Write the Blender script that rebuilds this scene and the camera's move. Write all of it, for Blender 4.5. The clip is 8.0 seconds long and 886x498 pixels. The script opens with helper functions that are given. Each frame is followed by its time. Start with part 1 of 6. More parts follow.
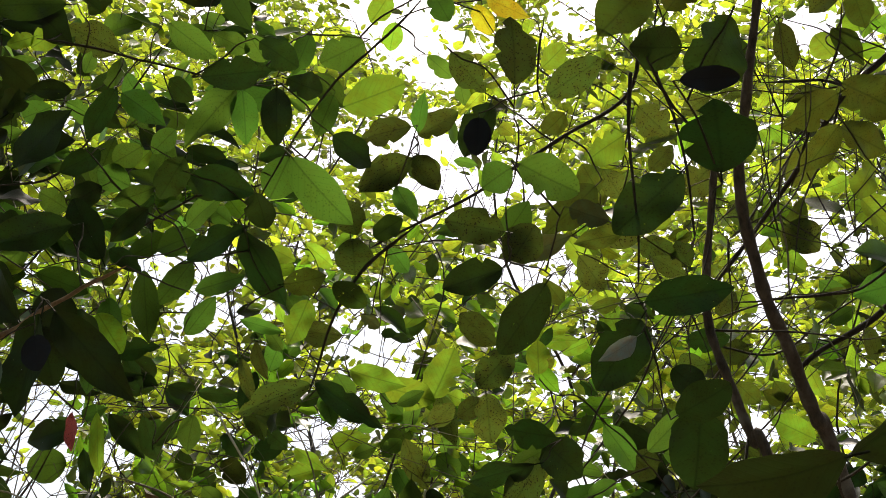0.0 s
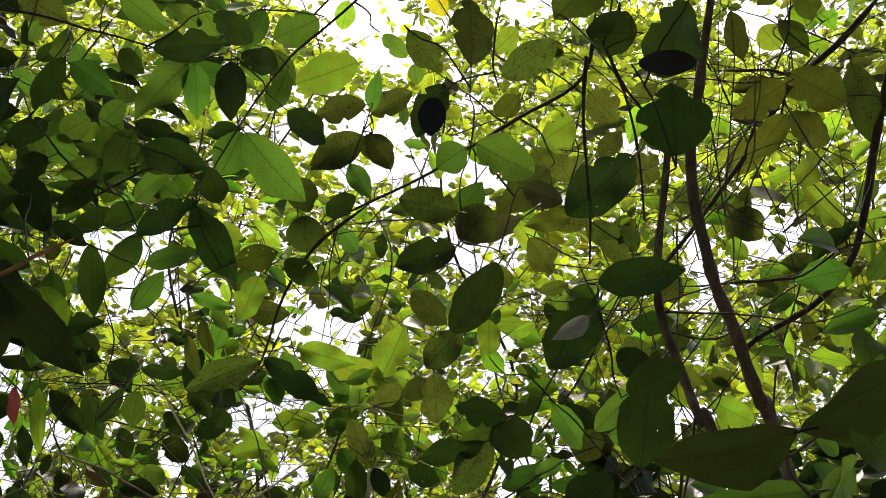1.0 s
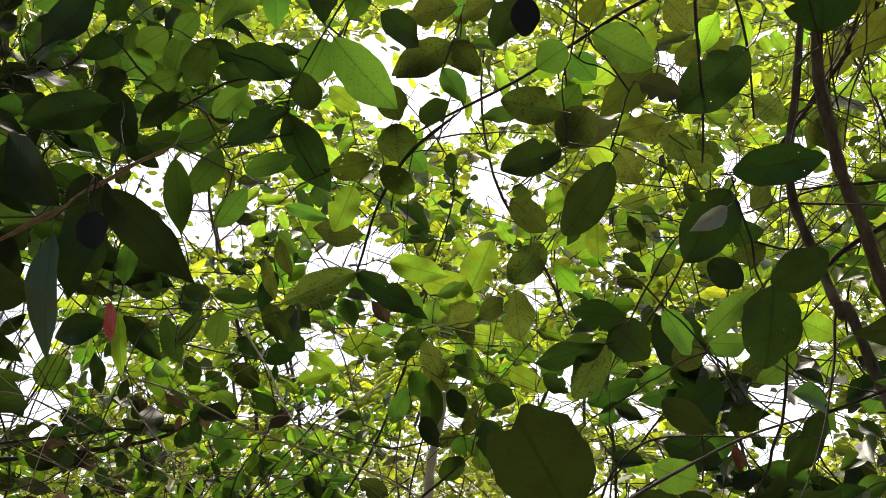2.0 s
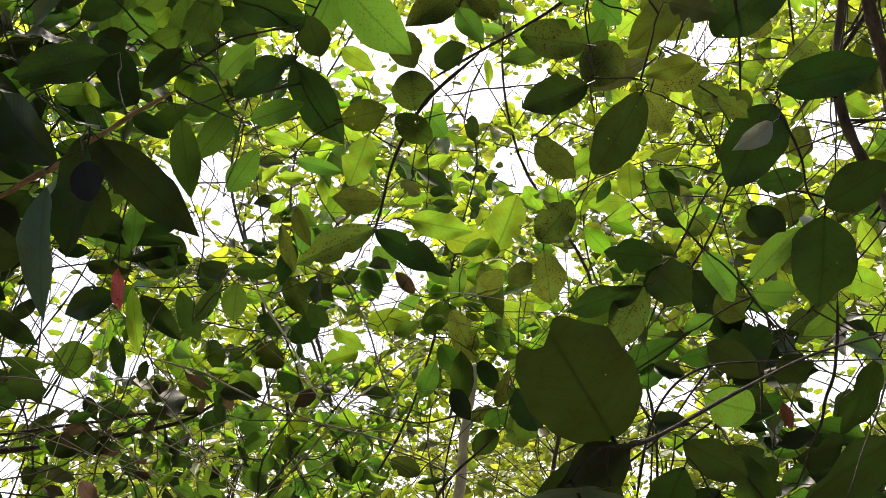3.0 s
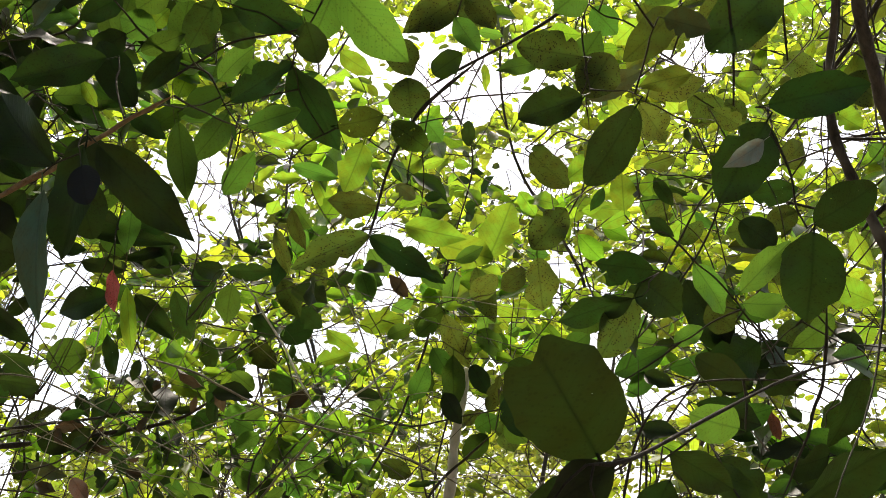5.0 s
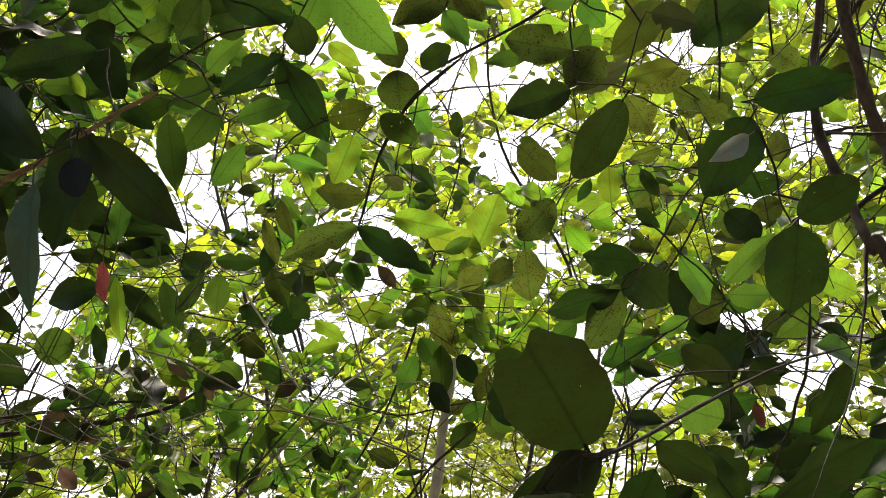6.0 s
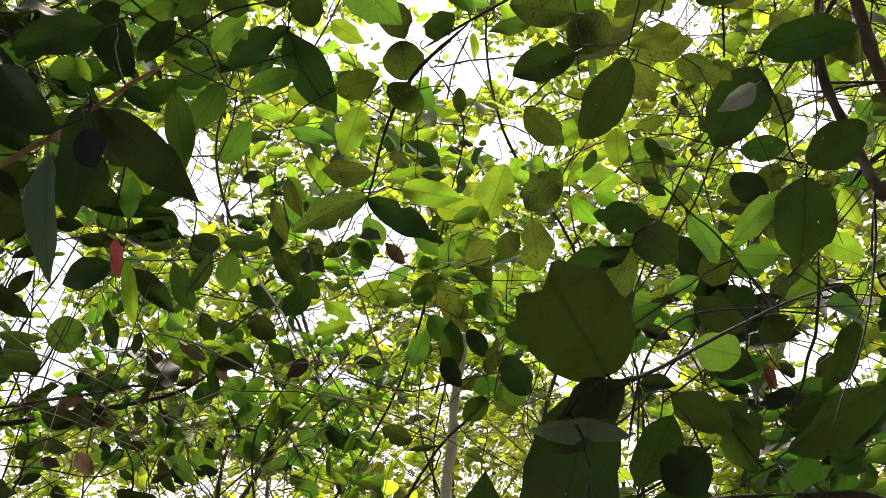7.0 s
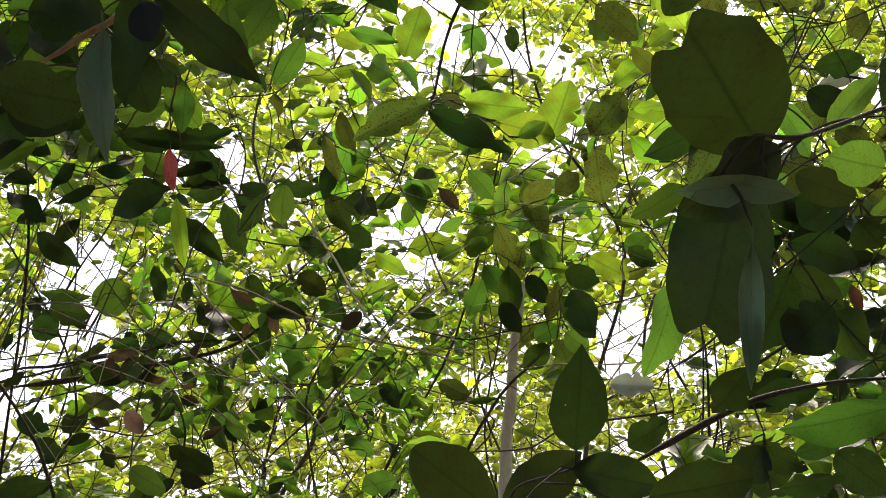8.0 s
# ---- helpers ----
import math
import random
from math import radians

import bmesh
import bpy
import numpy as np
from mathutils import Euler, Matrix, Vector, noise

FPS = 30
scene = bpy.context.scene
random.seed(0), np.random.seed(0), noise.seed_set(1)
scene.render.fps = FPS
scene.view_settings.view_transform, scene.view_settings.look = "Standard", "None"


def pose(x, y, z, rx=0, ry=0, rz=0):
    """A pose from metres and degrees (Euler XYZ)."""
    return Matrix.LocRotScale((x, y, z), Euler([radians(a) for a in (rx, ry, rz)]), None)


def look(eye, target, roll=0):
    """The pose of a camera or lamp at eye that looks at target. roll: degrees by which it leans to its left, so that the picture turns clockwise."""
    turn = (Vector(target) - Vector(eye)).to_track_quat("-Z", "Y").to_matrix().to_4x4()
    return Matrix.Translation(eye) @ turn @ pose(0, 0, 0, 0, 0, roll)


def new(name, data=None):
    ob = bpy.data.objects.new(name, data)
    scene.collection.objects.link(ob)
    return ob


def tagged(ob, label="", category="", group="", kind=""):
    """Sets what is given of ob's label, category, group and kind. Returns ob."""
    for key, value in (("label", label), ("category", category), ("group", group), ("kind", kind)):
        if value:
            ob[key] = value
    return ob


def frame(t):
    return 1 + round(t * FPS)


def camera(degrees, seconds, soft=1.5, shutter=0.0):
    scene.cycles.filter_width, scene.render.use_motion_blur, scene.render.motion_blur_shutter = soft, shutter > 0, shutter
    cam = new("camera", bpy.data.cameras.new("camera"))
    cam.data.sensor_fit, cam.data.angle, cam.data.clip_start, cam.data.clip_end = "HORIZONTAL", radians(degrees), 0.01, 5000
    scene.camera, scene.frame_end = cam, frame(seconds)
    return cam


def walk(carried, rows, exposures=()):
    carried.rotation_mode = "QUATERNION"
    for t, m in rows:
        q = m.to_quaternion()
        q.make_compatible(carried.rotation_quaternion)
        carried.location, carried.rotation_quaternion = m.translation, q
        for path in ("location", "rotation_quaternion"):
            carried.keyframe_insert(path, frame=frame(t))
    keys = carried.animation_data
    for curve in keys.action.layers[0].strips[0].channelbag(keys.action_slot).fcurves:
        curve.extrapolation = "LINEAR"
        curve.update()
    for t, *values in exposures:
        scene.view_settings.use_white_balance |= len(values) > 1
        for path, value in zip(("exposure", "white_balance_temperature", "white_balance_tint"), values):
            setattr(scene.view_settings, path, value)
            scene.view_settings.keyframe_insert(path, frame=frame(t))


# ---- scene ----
cam = camera(46.0, 8.0, soft=0.4)
walk(cam, [
    (0.0, pose(-0.0000, 0.0000, 1.5000, 114.000, -0.000, 0.000)),
    (0.5, pose(-0.0120, 0.0017, 1.4955, 113.736, -0.097, -2.366)),
    (1.0, pose(-0.0165, -0.0008, 1.4907, 113.131, 0.224, -3.358)),
    (1.5, pose(-0.0724, 0.0191, 1.4788, 111.529, 1.272, -2.407)),
    (2.0, pose(-0.1353, 0.0688, 1.4598, 109.924, 0.900, -1.862)),
    (2.2, pose(-0.1333, 0.0988, 1.4480, 109.364, 1.517, -1.240)),
    (3.3, pose(-0.1232, 0.1881, 1.4320, 109.752, 2.306, 0.500)),
    (3.5, pose(-0.1213, 0.1901, 1.4308, 109.800, 2.087, 0.397)),
    (4.0, pose(-0.1188, 0.1881, 1.4306, 109.903, 2.022, 0.323)),
    (4.2, pose(-0.1185, 0.1856, 1.4298, 109.878, 1.845, 0.251)),
    (5.3, pose(-0.1261, 0.1565, 1.4433, 109.435, 1.516, -0.484)),
    (5.5, pose(-0.1275, 0.1545, 1.4430, 109.344, 1.538, -0.687)),
    (6.0, pose(-0.1264, 0.1495, 1.4409, 108.914, 1.786, -0.950)),
    (6.5, pose(-0.1262, 0.1426, 1.4388, 108.582, 2.055, -1.072)),
    (7.0, pose(-0.1402, 0.1504, 1.4034, 108.483, 3.271, -0.324)),
    (7.5, pose(-0.1672, 0.1982, 1.3589, 108.473, 3.530, 0.710)),
    (8.0, pose(-0.2024, 0.2767, 1.2939, 109.177, 3.897, 1.725)),
], exposures=((0.0, 0.80, 7150.0, 13.0), (1.0, 0.83, 7150.0, 13.0), (2.2, 1.17, 7150.0, 13.0), (3.5, 1.30, 7150.0, 13.0), (8.0, 1.32, 7150.0, 13.0)))

# ---- light: a bright hazy sky over the gaps in the leaves, a soft sun high ahead ----
SUN_EL, SUN_AZ = 62.0, 8.0
world = bpy.data.worlds.new("sky")
scene.world = world
world.use_nodes = True
wn = world.node_tree
wn.nodes.clear()
sky = wn.nodes.new("ShaderNodeTexSky")
sky.sky_type, sky.sun_disc = "NISHITA", False
sky.sun_elevation, sky.sun_rotation = radians(SUN_EL), radians(SUN_AZ)
sky.air_density, sky.dust_density, sky.ozone_density = 1.0, 4.0, 1.0
bg = wn.nodes.new("ShaderNodeBackground")
bg.inputs["Strength"].default_value = 0.15
wo = wn.nodes.new("ShaderNodeOutputWorld")
wn.links.new(sky.outputs[0], bg.inputs[0])
wn.links.new(bg.outputs[0], wo.inputs[0])
sun_data = bpy.data.lights.new("sun", "SUN")
sun_data.energy, sun_data.angle, sun_data.color = 4.0, radians(22), (1.0, 0.97, 0.91)
sun = new("sun", sun_data)
az, el = radians(SUN_AZ), radians(SUN_EL)
sun.matrix_world = look((0, 0, 30), Vector((0, 0, 30)) - Vector((math.sin(az) * math.cos(el), math.cos(az) * math.cos(el), math.sin(el))))


# ---- materials ----
def nodes_of(name):
    m = bpy.data.materials.new(name)
    m.use_nodes = True
    m.node_tree.nodes.clear()
    t = m.node_tree

    def add(kind, **kw):
        n = t.nodes.new(kind)
        for k, v in kw.items():
            if k in n.inputs:
                n.inputs[k].default_value = v
        return n

    return m, t, add


def maths(t, op, a, b=0.0, clamp=False):
    n = t.nodes.new("ShaderNodeMath")
    n.operation, n.use_clamp = op, clamp
    for i, v in enumerate((a, b)):
        if hasattr(v, "is_linked"):
            t.links.new(v, n.inputs[i])
        else:
            n.inputs[i].default_value = v
    return n.outputs[0]


def mixed(t, fac, a, b):
    n = t.nodes.new("ShaderNodeMix")
    n.data_type = "RGBA"
    for i, v in ((0, fac), (6, a), (7, b)):
        if hasattr(v, "is_linked"):
            t.links.new(v, n.inputs[i])
        else:
            n.inputs[i].default_value = v if i == 0 else (*v, 1)
    return n.outputs[2]


def leaf_material(name, skin, glow, spots=0.0, through_light=0.5, rough=0.42, island=False, holes=0.0, vary_by=0.6, aging=1.0):
    """skin: what the blade reflects; glow: what it lets through; spots: how much brown speckle; aging: how far it yellows in blotches."""
    m, t, add = nodes_of(name)
    uv = add("ShaderNodeUVMap")
    sep = add("ShaderNodeSeparateXYZ")
    t.links.new(uv.outputs[0], sep.inputs[0])
    side = maths(t, "ABSOLUTE", maths(t, "SUBTRACT", sep.outputs[0], 0.5))
    along = sep.outputs[1]
    rib = maths(t, "SUBTRACT", 1.0, maths(t, "MULTIPLY", side, 28.0), True)
    wave = maths(t, "SINE", maths(t, "MULTIPLY", maths(t, "SUBTRACT", along, maths(t, "MULTIPLY", side, 0.55)), 62.0))
    vein = maths(t, "POWER", maths(t, "MULTIPLY", maths(t, "ADD", wave, 1.0), 0.5), 9.0)
    if island:
        rnd = add("ShaderNodeNewGeometry").outputs["Random Per Island"]
    else:
        rnd = add("ShaderNodeObjectInfo").outputs["Random"]
    shift = add("ShaderNodeVectorMath")
    shift.operation = "MULTIPLY_ADD"
    shift.inputs[1].default_value = (1.0, 1.75, 1.0)
    sc = add("ShaderNodeCombineXYZ")
    t.links.new(maths(t, "MULTIPLY", rnd, 37.0), sc.inputs[0])
    t.links.new(maths(t, "MULTIPLY", rnd, 91.0), sc.inputs[1])
    t.links.new(uv.outputs[0], shift.inputs[0])
    t.links.new(sc.outputs[0], shift.inputs[2])
    blotch = add("ShaderNodeTexNoise", Scale=2.6, Detail=4.0, Roughness=0.6)
    fine = add("ShaderNodeTexNoise", Scale=30.0, Detail=3.0)
    cells = add("ShaderNodeTexVoronoi", Scale=16.0, Randomness=1.0)
    wide = add("ShaderNodeTexVoronoi", Scale=5.5, Randomness=1.0)
    for n in (blotch, fine, cells, wide):
        t.links.new(shift.outputs[0], n.inputs["Vector"])
    # speckles of fungus and old wounds, each of its own size
    many = maths(t, "SUBTRACT", maths(t, "MULTIPLY", blotch.outputs[0], 0.6), cells.outputs["Distance"])
    few = maths(t, "SUBTRACT", maths(t, "MULTIPLY", fine.outputs[0], 0.22), wide.outputs["Distance"])
    speck = maths(t, "MULTIPLY", maths(t, "MAXIMUM", many, few), 12.0, True)
    speck = maths(t, "MULTIPLY", speck, spots, True)
    dull = maths(t, "MULTIPLY", maths(t, "SUBTRACT", blotch.outputs[0], 0.38), 4.0, True)

    def shade(c, dark, yellow):
        a = mixed(t, dull, c, tuple(x * f for x, f in zip(c, yellow)))
        a = mixed(t, maths(t, "MULTIPLY", rib, dark), a, tuple(x * 0.35 for x in c))
        a = mixed(t, maths(t, "MULTIPLY", vein, dark * 0.35), a, tuple(x * 0.55 for x in c))
        return mixed(t, speck, a, (0.010, 0.008, 0.004))

    vary = add("ShaderNodeHueSaturation")
    t.links.new(shade(skin, 0.25, (1.15, 0.85, 0.7)), vary.inputs["Color"])
    t.links.new(maths(t, "ADD", 1.0 - vary_by / 2, maths(t, "MULTIPLY", rnd, vary_by)), vary.inputs["Value"])
    vary2 = add("ShaderNodeHueSaturation")
    t.links.new(shade(glow, 0.75, (1 - 0.05 * aging, 1 - 0.28 * aging, 1 - 0.4 * aging)), vary2.inputs["Color"])
    t.links.new(maths(t, "ADD", 1.0 - vary_by * 0.63, maths(t, "MULTIPLY", rnd, vary_by * 1.26)), vary2.inputs["Value"])
    t.links.new(maths(t, "ADD", 0.478, maths(t, "MULTIPLY", maths(t, "FRACT", maths(t, "MULTIPLY", rnd, 7.31)), 0.038)), vary2.inputs["Hue"])
    bump = add("ShaderNodeBump", Strength=0.13, Distance=0.002)
    t.links.new(maths(t, "SUBTRACT", maths(t, "MULTIPLY", fine.outputs[0], 0.5), maths(t, "ADD", rib, maths(t, "MULTIPLY", vein, 0.5))), bump.inputs["Height"])
    p = add("ShaderNodeBsdfPrincipled", Roughness=rough)
    p.inputs["Specular IOR Level"].default_value = 0.5
    t.links.new(vary.outputs[0], p.inputs["Base Color"])
    t.links.new(bump.outputs[0], p.inputs["Normal"])
    tr = add("ShaderNodeBsdfTranslucent")
    t.links.new(vary2.outputs[0], tr.inputs["Color"])
    mix = add("ShaderNodeMixShader", Fac=through_light)
    t.links.new(p.outputs[0], mix.inputs[1])
    t.links.new(tr.outputs[0], mix.inputs[2])
    last = mix.outputs[0]
    if holes > 0:
        # holes eaten clean through the blade
        eaten = add("ShaderNodeTexVoronoi", Scale=4.2, Randomness=1.0)
        t.links.new(shift.outputs[0], eaten.inputs["Vector"])
        cut = maths(t, "LESS_THAN", eaten.outputs["Distance"], maths(t, "MULTIPLY", maths(t, "SUBTRACT", fine.outputs[0], 0.42), holes))
        clear = add("ShaderNodeBsdfTransparent")
        mix2 = add("ShaderNodeMixShader")
        t.links.new(cut, mix2.inputs[0])
        t.links.new(last, mix2.inputs[1])
        t.links.new(clear.outputs[0], mix2.inputs[2])
        last = mix2.outputs[0]
    out = add("ShaderNodeOutputMaterial")
    t.links.new(last, out.inputs[0])
    return m


def bark_material(name, dark, light, scale=60.0, lichen=None):
    m, t, add = nodes_of(name)
    co = add("ShaderNodeTexCoord")
    big = add("ShaderNodeTexNoise", Scale=scale * 0.15, Detail=4.0)
    fine = add("ShaderNodeTexNoise", Scale=scale, Detail=6.0, Roughness=0.7)
    # bark runs lengthwise: the fine grain is drawn out along the stem
    grain = add("ShaderNodeMapping")
    grain.inputs["Scale"].default_value = (1.0, 1.0, 0.35)
    t.links.new(co.outputs["Object"], grain.inputs["Vector"])
    t.links.new(co.outputs["Object"], big.inputs["Vector"])
    t.links.new(grain.outputs[0], fine.inputs["Vector"])
    f = maths(t, "MULTIPLY", maths(t, "SUBTRACT", maths(t, "ADD", maths(t, "MULTIPLY", big.outputs[0], 0.6), maths(t, "MULTIPLY", fine.outputs[0], 0.75)), 0.42), 2.6, True)
    c = mixed(t, f, dark, light)
    if lichen:
        patch = maths(t, "MULTIPLY", maths(t, "SUBTRACT", big.outputs[0], 0.56), 9.0, True)
        c = mixed(t, patch, c, lichen)
    bump = add("ShaderNodeBump", Strength=0.9, Distance=0.004)
    t.links.new(fine.outputs[0], bump.inputs["Height"])
    p = add("ShaderNodeBsdfPrincipled", Roughness=0.8)
    t.links.new(c, p.inputs["Base Color"])
    t.links.new(bump.outputs[0], p.inputs["Normal"])
    out = add("ShaderNodeOutputMaterial")
    t.links.new(p.outputs[0], out.inputs[0])
    return m


MAT = {
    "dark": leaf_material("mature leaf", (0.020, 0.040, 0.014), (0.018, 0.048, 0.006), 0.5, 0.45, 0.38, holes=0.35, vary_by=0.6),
    # shade on the near leaves is put into this darker colour
    "deep": leaf_material("leaf with shade in its colour", (0.018, 0.033, 0.010), (0.017, 0.036, 0.005), 0.35, 0.45, 0.5, holes=0.3, vary_by=0.15),
    "green": leaf_material("green leaf", (0.043, 0.090, 0.023), (0.076, 0.182, 0.018), 0.3, 0.5, 0.34, vary_by=0.9, aging=0.3),
    "olive": leaf_material("olive leaf", (0.039, 0.060, 0.016), (0.081, 0.128, 0.013), 0.35, 0.5, 0.40, holes=0.2, vary_by=0.7),
    "eaten": leaf_material("leaf riddled with small holes", (0.033, 0.060, 0.018), (0.057, 0.110, 0.010), 0.5, 0.5, 0.42, holes=1.1),
    "lime": leaf_material("young leaf", (0.078, 0.130, 0.016), (0.232, 0.445, 0.032), 0.12, 0.55, 0.4),
    "spotted": leaf_material("old speckled leaf", (0.043, 0.066, 0.021), (0.062, 0.100, 0.013), 1.0, 0.5, 0.5, holes=0.25),
    "red": leaf_material("withered red leaf", (0.17, 0.070, 0.055), (0.23, 0.075, 0.055), 0.9, 0.45, 0.55),
    "dried": leaf_material("dried pinkish leaf", (0.26, 0.19, 0.17), (0.18, 0.11, 0.09), 0.4, 0.35, 0.6),
    "yellow": leaf_material("yellowing leaf", (0.14, 0.14, 0.02), (0.40, 0.40, 0.02), 0.5, 0.5, 0.5),
    "withered": leaf_material("dead brown leaf", (0.085, 0.070, 0.046), (0.060, 0.046, 0.022), 0.6, 0.4, 0.6),
    # near-black colour imitates shade where one leaf covers another
    "black": leaf_material("leaf black with overlap shade", (0.010, 0.013, 0.017), (0.003, 0.004, 0.005), 0.3, 0.3, 0.5),
    # these three also carry sky sheen on glossy blades as paler colour
    "pale": leaf_material("pale leaf back with painted sheen", (0.38, 0.50, 0.49), (0.20, 0.26, 0.20), 0.1, 0.3, 0.3),
    "silver": leaf_material("grey-green leaf back with painted sheen", (0.12, 0.235, 0.16), (0.05, 0.10, 0.04), 0.1, 0.2, 0.28),
    "grey": leaf_material("greyish leaf back with painted sheen", (0.098, 0.125, 0.075), (0.051, 0.075, 0.018), 0.2, 0.35, 0.45),
}
MAT_CROWN = leaf_material("crown leaves", (0.082, 0.125, 0.014), (0.380, 0.570, 0.038), 0.3, 0.66, 0.36, island=True, vary_by=1.1)
# darker copy of the crown leaves, with shade put into the colour
MAT_CROWN_SHADED = leaf_material("crown leaves with shade in colour", (0.051, 0.095, 0.016), (0.164, 0.270, 0.020), 0.4, 0.55, 0.36, island=True, vary_by=1.0)
# lighter leaf colour that imitates sunlight on the low shrubs
MAT_SUNLIT = leaf_material("shrub leaves with sun in colour", (0.113, 0.160, 0.027), (0.421, 0.570, 0.062), 0.2, 0.6, 0.40, island=True, vary_by=0.9)
# for the unseen trees added to block light
MAT_SHADE = leaf_material("unseen shading leaves", (0.037, 0.065, 0.013), (0.072, 0.130, 0.010), 0.2, 0.4, 0.45, island=True)
MAT_BUSH = leaf_material("bush leaf", (0.039, 0.112, 0.016), (0.182, 0.405, 0.023), 0.3, 0.50, 0.24, vary_by=0.85, aging=0.4)
MAT_BARK = bark_material("grey-brown bark", (0.022, 0.016, 0.011), (0.165, 0.128, 0.096), 130.0, (0.235, 0.205, 0.165))
MAT_TWIG = bark_material("dark twig bark", (0.013, 0.010, 0.007), (0.068, 0.052, 0.037), 160.0)
MAT_RED_TWIG = bark_material("reddish twig bark", (0.20, 0.105, 0.050), (0.46, 0.29, 0.16), 160.0)
MAT_PALE = bark_material("pale smooth bark", (0.60, 0.58, 0.52), (0.88, 0.86, 0.80), 70.0, (0.50, 0.50, 0.42))
MAT_STICK = bark_material("weathered dry stick", (0.07, 0.058, 0.040), (0.32, 0.285, 0.21), 150.0)
MAT_SOIL = bark_material("forest soil and litter", (0.035, 0.026, 0.017), (0.15, 0.105, 0.06), 9.0, (0.10, 0.13, 0.04))


# ---- shapes ----
def smooth_line(points, step=6):
    """A Catmull-Rom line through points."""
    p = [Vector(q) for q in points]
    p = [p[0] * 2 - p[1]] + p + [p[-1] * 2 - p[-2]]
    out = []
    for i in range(1, len(p) - 2):
        for k in range(step):
            s = k / step
            a, b, c, d = p[i - 1], p[i], p[i + 1], p[i + 2]
            out.append(0.5 * (2 * b + (c - a) * s + (2 * a - 5 * b + 4 * c - d) * s * s + (3 * b - a - 3 * c + d) * s ** 3))
    return out + [p[-2]]


def tube_into(verts, faces, line, r0, r1, sides=6, knots=0.0, pointed=False):
    """Adds a tapering, slightly knotty tube along a line; pointed: its two ends run out thin."""
    base, n = len(verts), len(line)
    side = None
    for i, q in enumerate(line):
        d = (line[min(i + 1, n - 1)] - line[max(i - 1, 0)]).normalized()
        if side is None:
            side = d.orthogonal().normalized()
        side = (side - d * side.dot(d)).normalized()
        up = d.cross(side)
        r = r0 + (r1 - r0) * i / (n - 1)
        if pointed:
            r *= min(1.0, 0.3 + 0.24 * i, 0.3 + 0.24 * (n - 1 - i))
        r *= 1 + knots * noise.noise(q * 45.0) + knots * 0.8 * max(0.0, noise.noise(q * 17.0 + Vector((9, 3, 1))))
        for k in range(sides):
            a = 2 * math.pi * k / sides
            verts.append(q + (side * math.cos(a) + up * math.sin(a)) * r)
    for i in range(n - 1):
        for k in range(sides):
            k2 = (k + 1) % sides
            faces.append((base + i * sides + k, base + i * sides + k2, base + (i + 1) * sides + k2, base + (i + 1) * sides + k))
    faces.append(tuple(base + k for k in reversed(range(sides))))
    faces.append(tuple(base + (n - 1) * sides + k for k in range(sides)))


def mesh_object(name, verts, faces, material, parent=None, label=""):
    me = bpy.data.meshes.new(name)
    me.from_pydata([tuple(v) for v in verts], [], faces)
    me.polygons.foreach_set("use_smooth", [True] * len(me.polygons))
    me.materials.append(material)
    ob = new(name, me)
    ob.parent = parent
    return tagged(ob, label)


def blade(rows, cols, lance, fold, curl, wave, bite, seed, tip=0.2, notch=0.0):
    """Vertices, faces and UVs of one leaf: length 1 along y, width 1 along x, with its stalk."""
    rng = random.Random(seed)
    v, f, uv = [], [], []
    bites = [(rng.uniform(0.15, 0.85), rng.choice((-1, 1)), rng.uniform(0.05, 0.13), rng.uniform(0.3, 0.75)) for _ in range(bite)]
    for i in range(rows + 1):
        angle = math.pi * i / rows
        s = 0.5 - 0.5 * math.cos(angle)
        half = 0.5 * max(0.0, math.sin(angle)) ** (1.06 + 0.42 * lance) * (1 + 0.3 * lance * (0.5 - s))
        half *= 1 + 0.035 * math.sin(s * 9 + seed * 1.7) + 0.022 * math.sin(s * 23 + seed) + 0.012 * math.sin(s * 47 + seed * 3)
        half *= min(1.0, (1.001 - s) / 0.3) ** tip * min(1.0, (0.001 + s) / 0.2) ** (tip * 0.5)
        for j in range(cols + 1):
            u = 2 * j / cols - 1
            h = half
            for at, sd, size, deep in bites:
                if sd * u > 0.3 and abs(s - at) < size:
                    h *= 1 - deep * (1 - abs(s - at) / size) * min(1.0, (abs(u) - 0.3) / 0.7)
            x = u * h
            # a gnawed, uneven far end
            cut = notch * max(0.0, s - 0.72) / 0.28 * (0.5 + 0.5 * math.sin(x * 13.0 + seed) - 0.6 * x)
            z = fold * abs(x) + curl * (s - 0.3) ** 2 + wave * math.sin(s * 9 + seed) * abs(u) * h + wave * 0.6 * math.sin(s * 5 + seed * 2) * u * h
            v.append((x + 0.03 * math.sin(s * 3 + seed) * lance, s - cut, z))
            uv.append((0.5 + 0.5 * u * half / 0.5, s))
    for i in range(rows):
        for j in range(cols):
            a = i * (cols + 1) + j
            f.append((a, a + 1, a + cols + 2, a + cols + 1))
    return v, f, uv


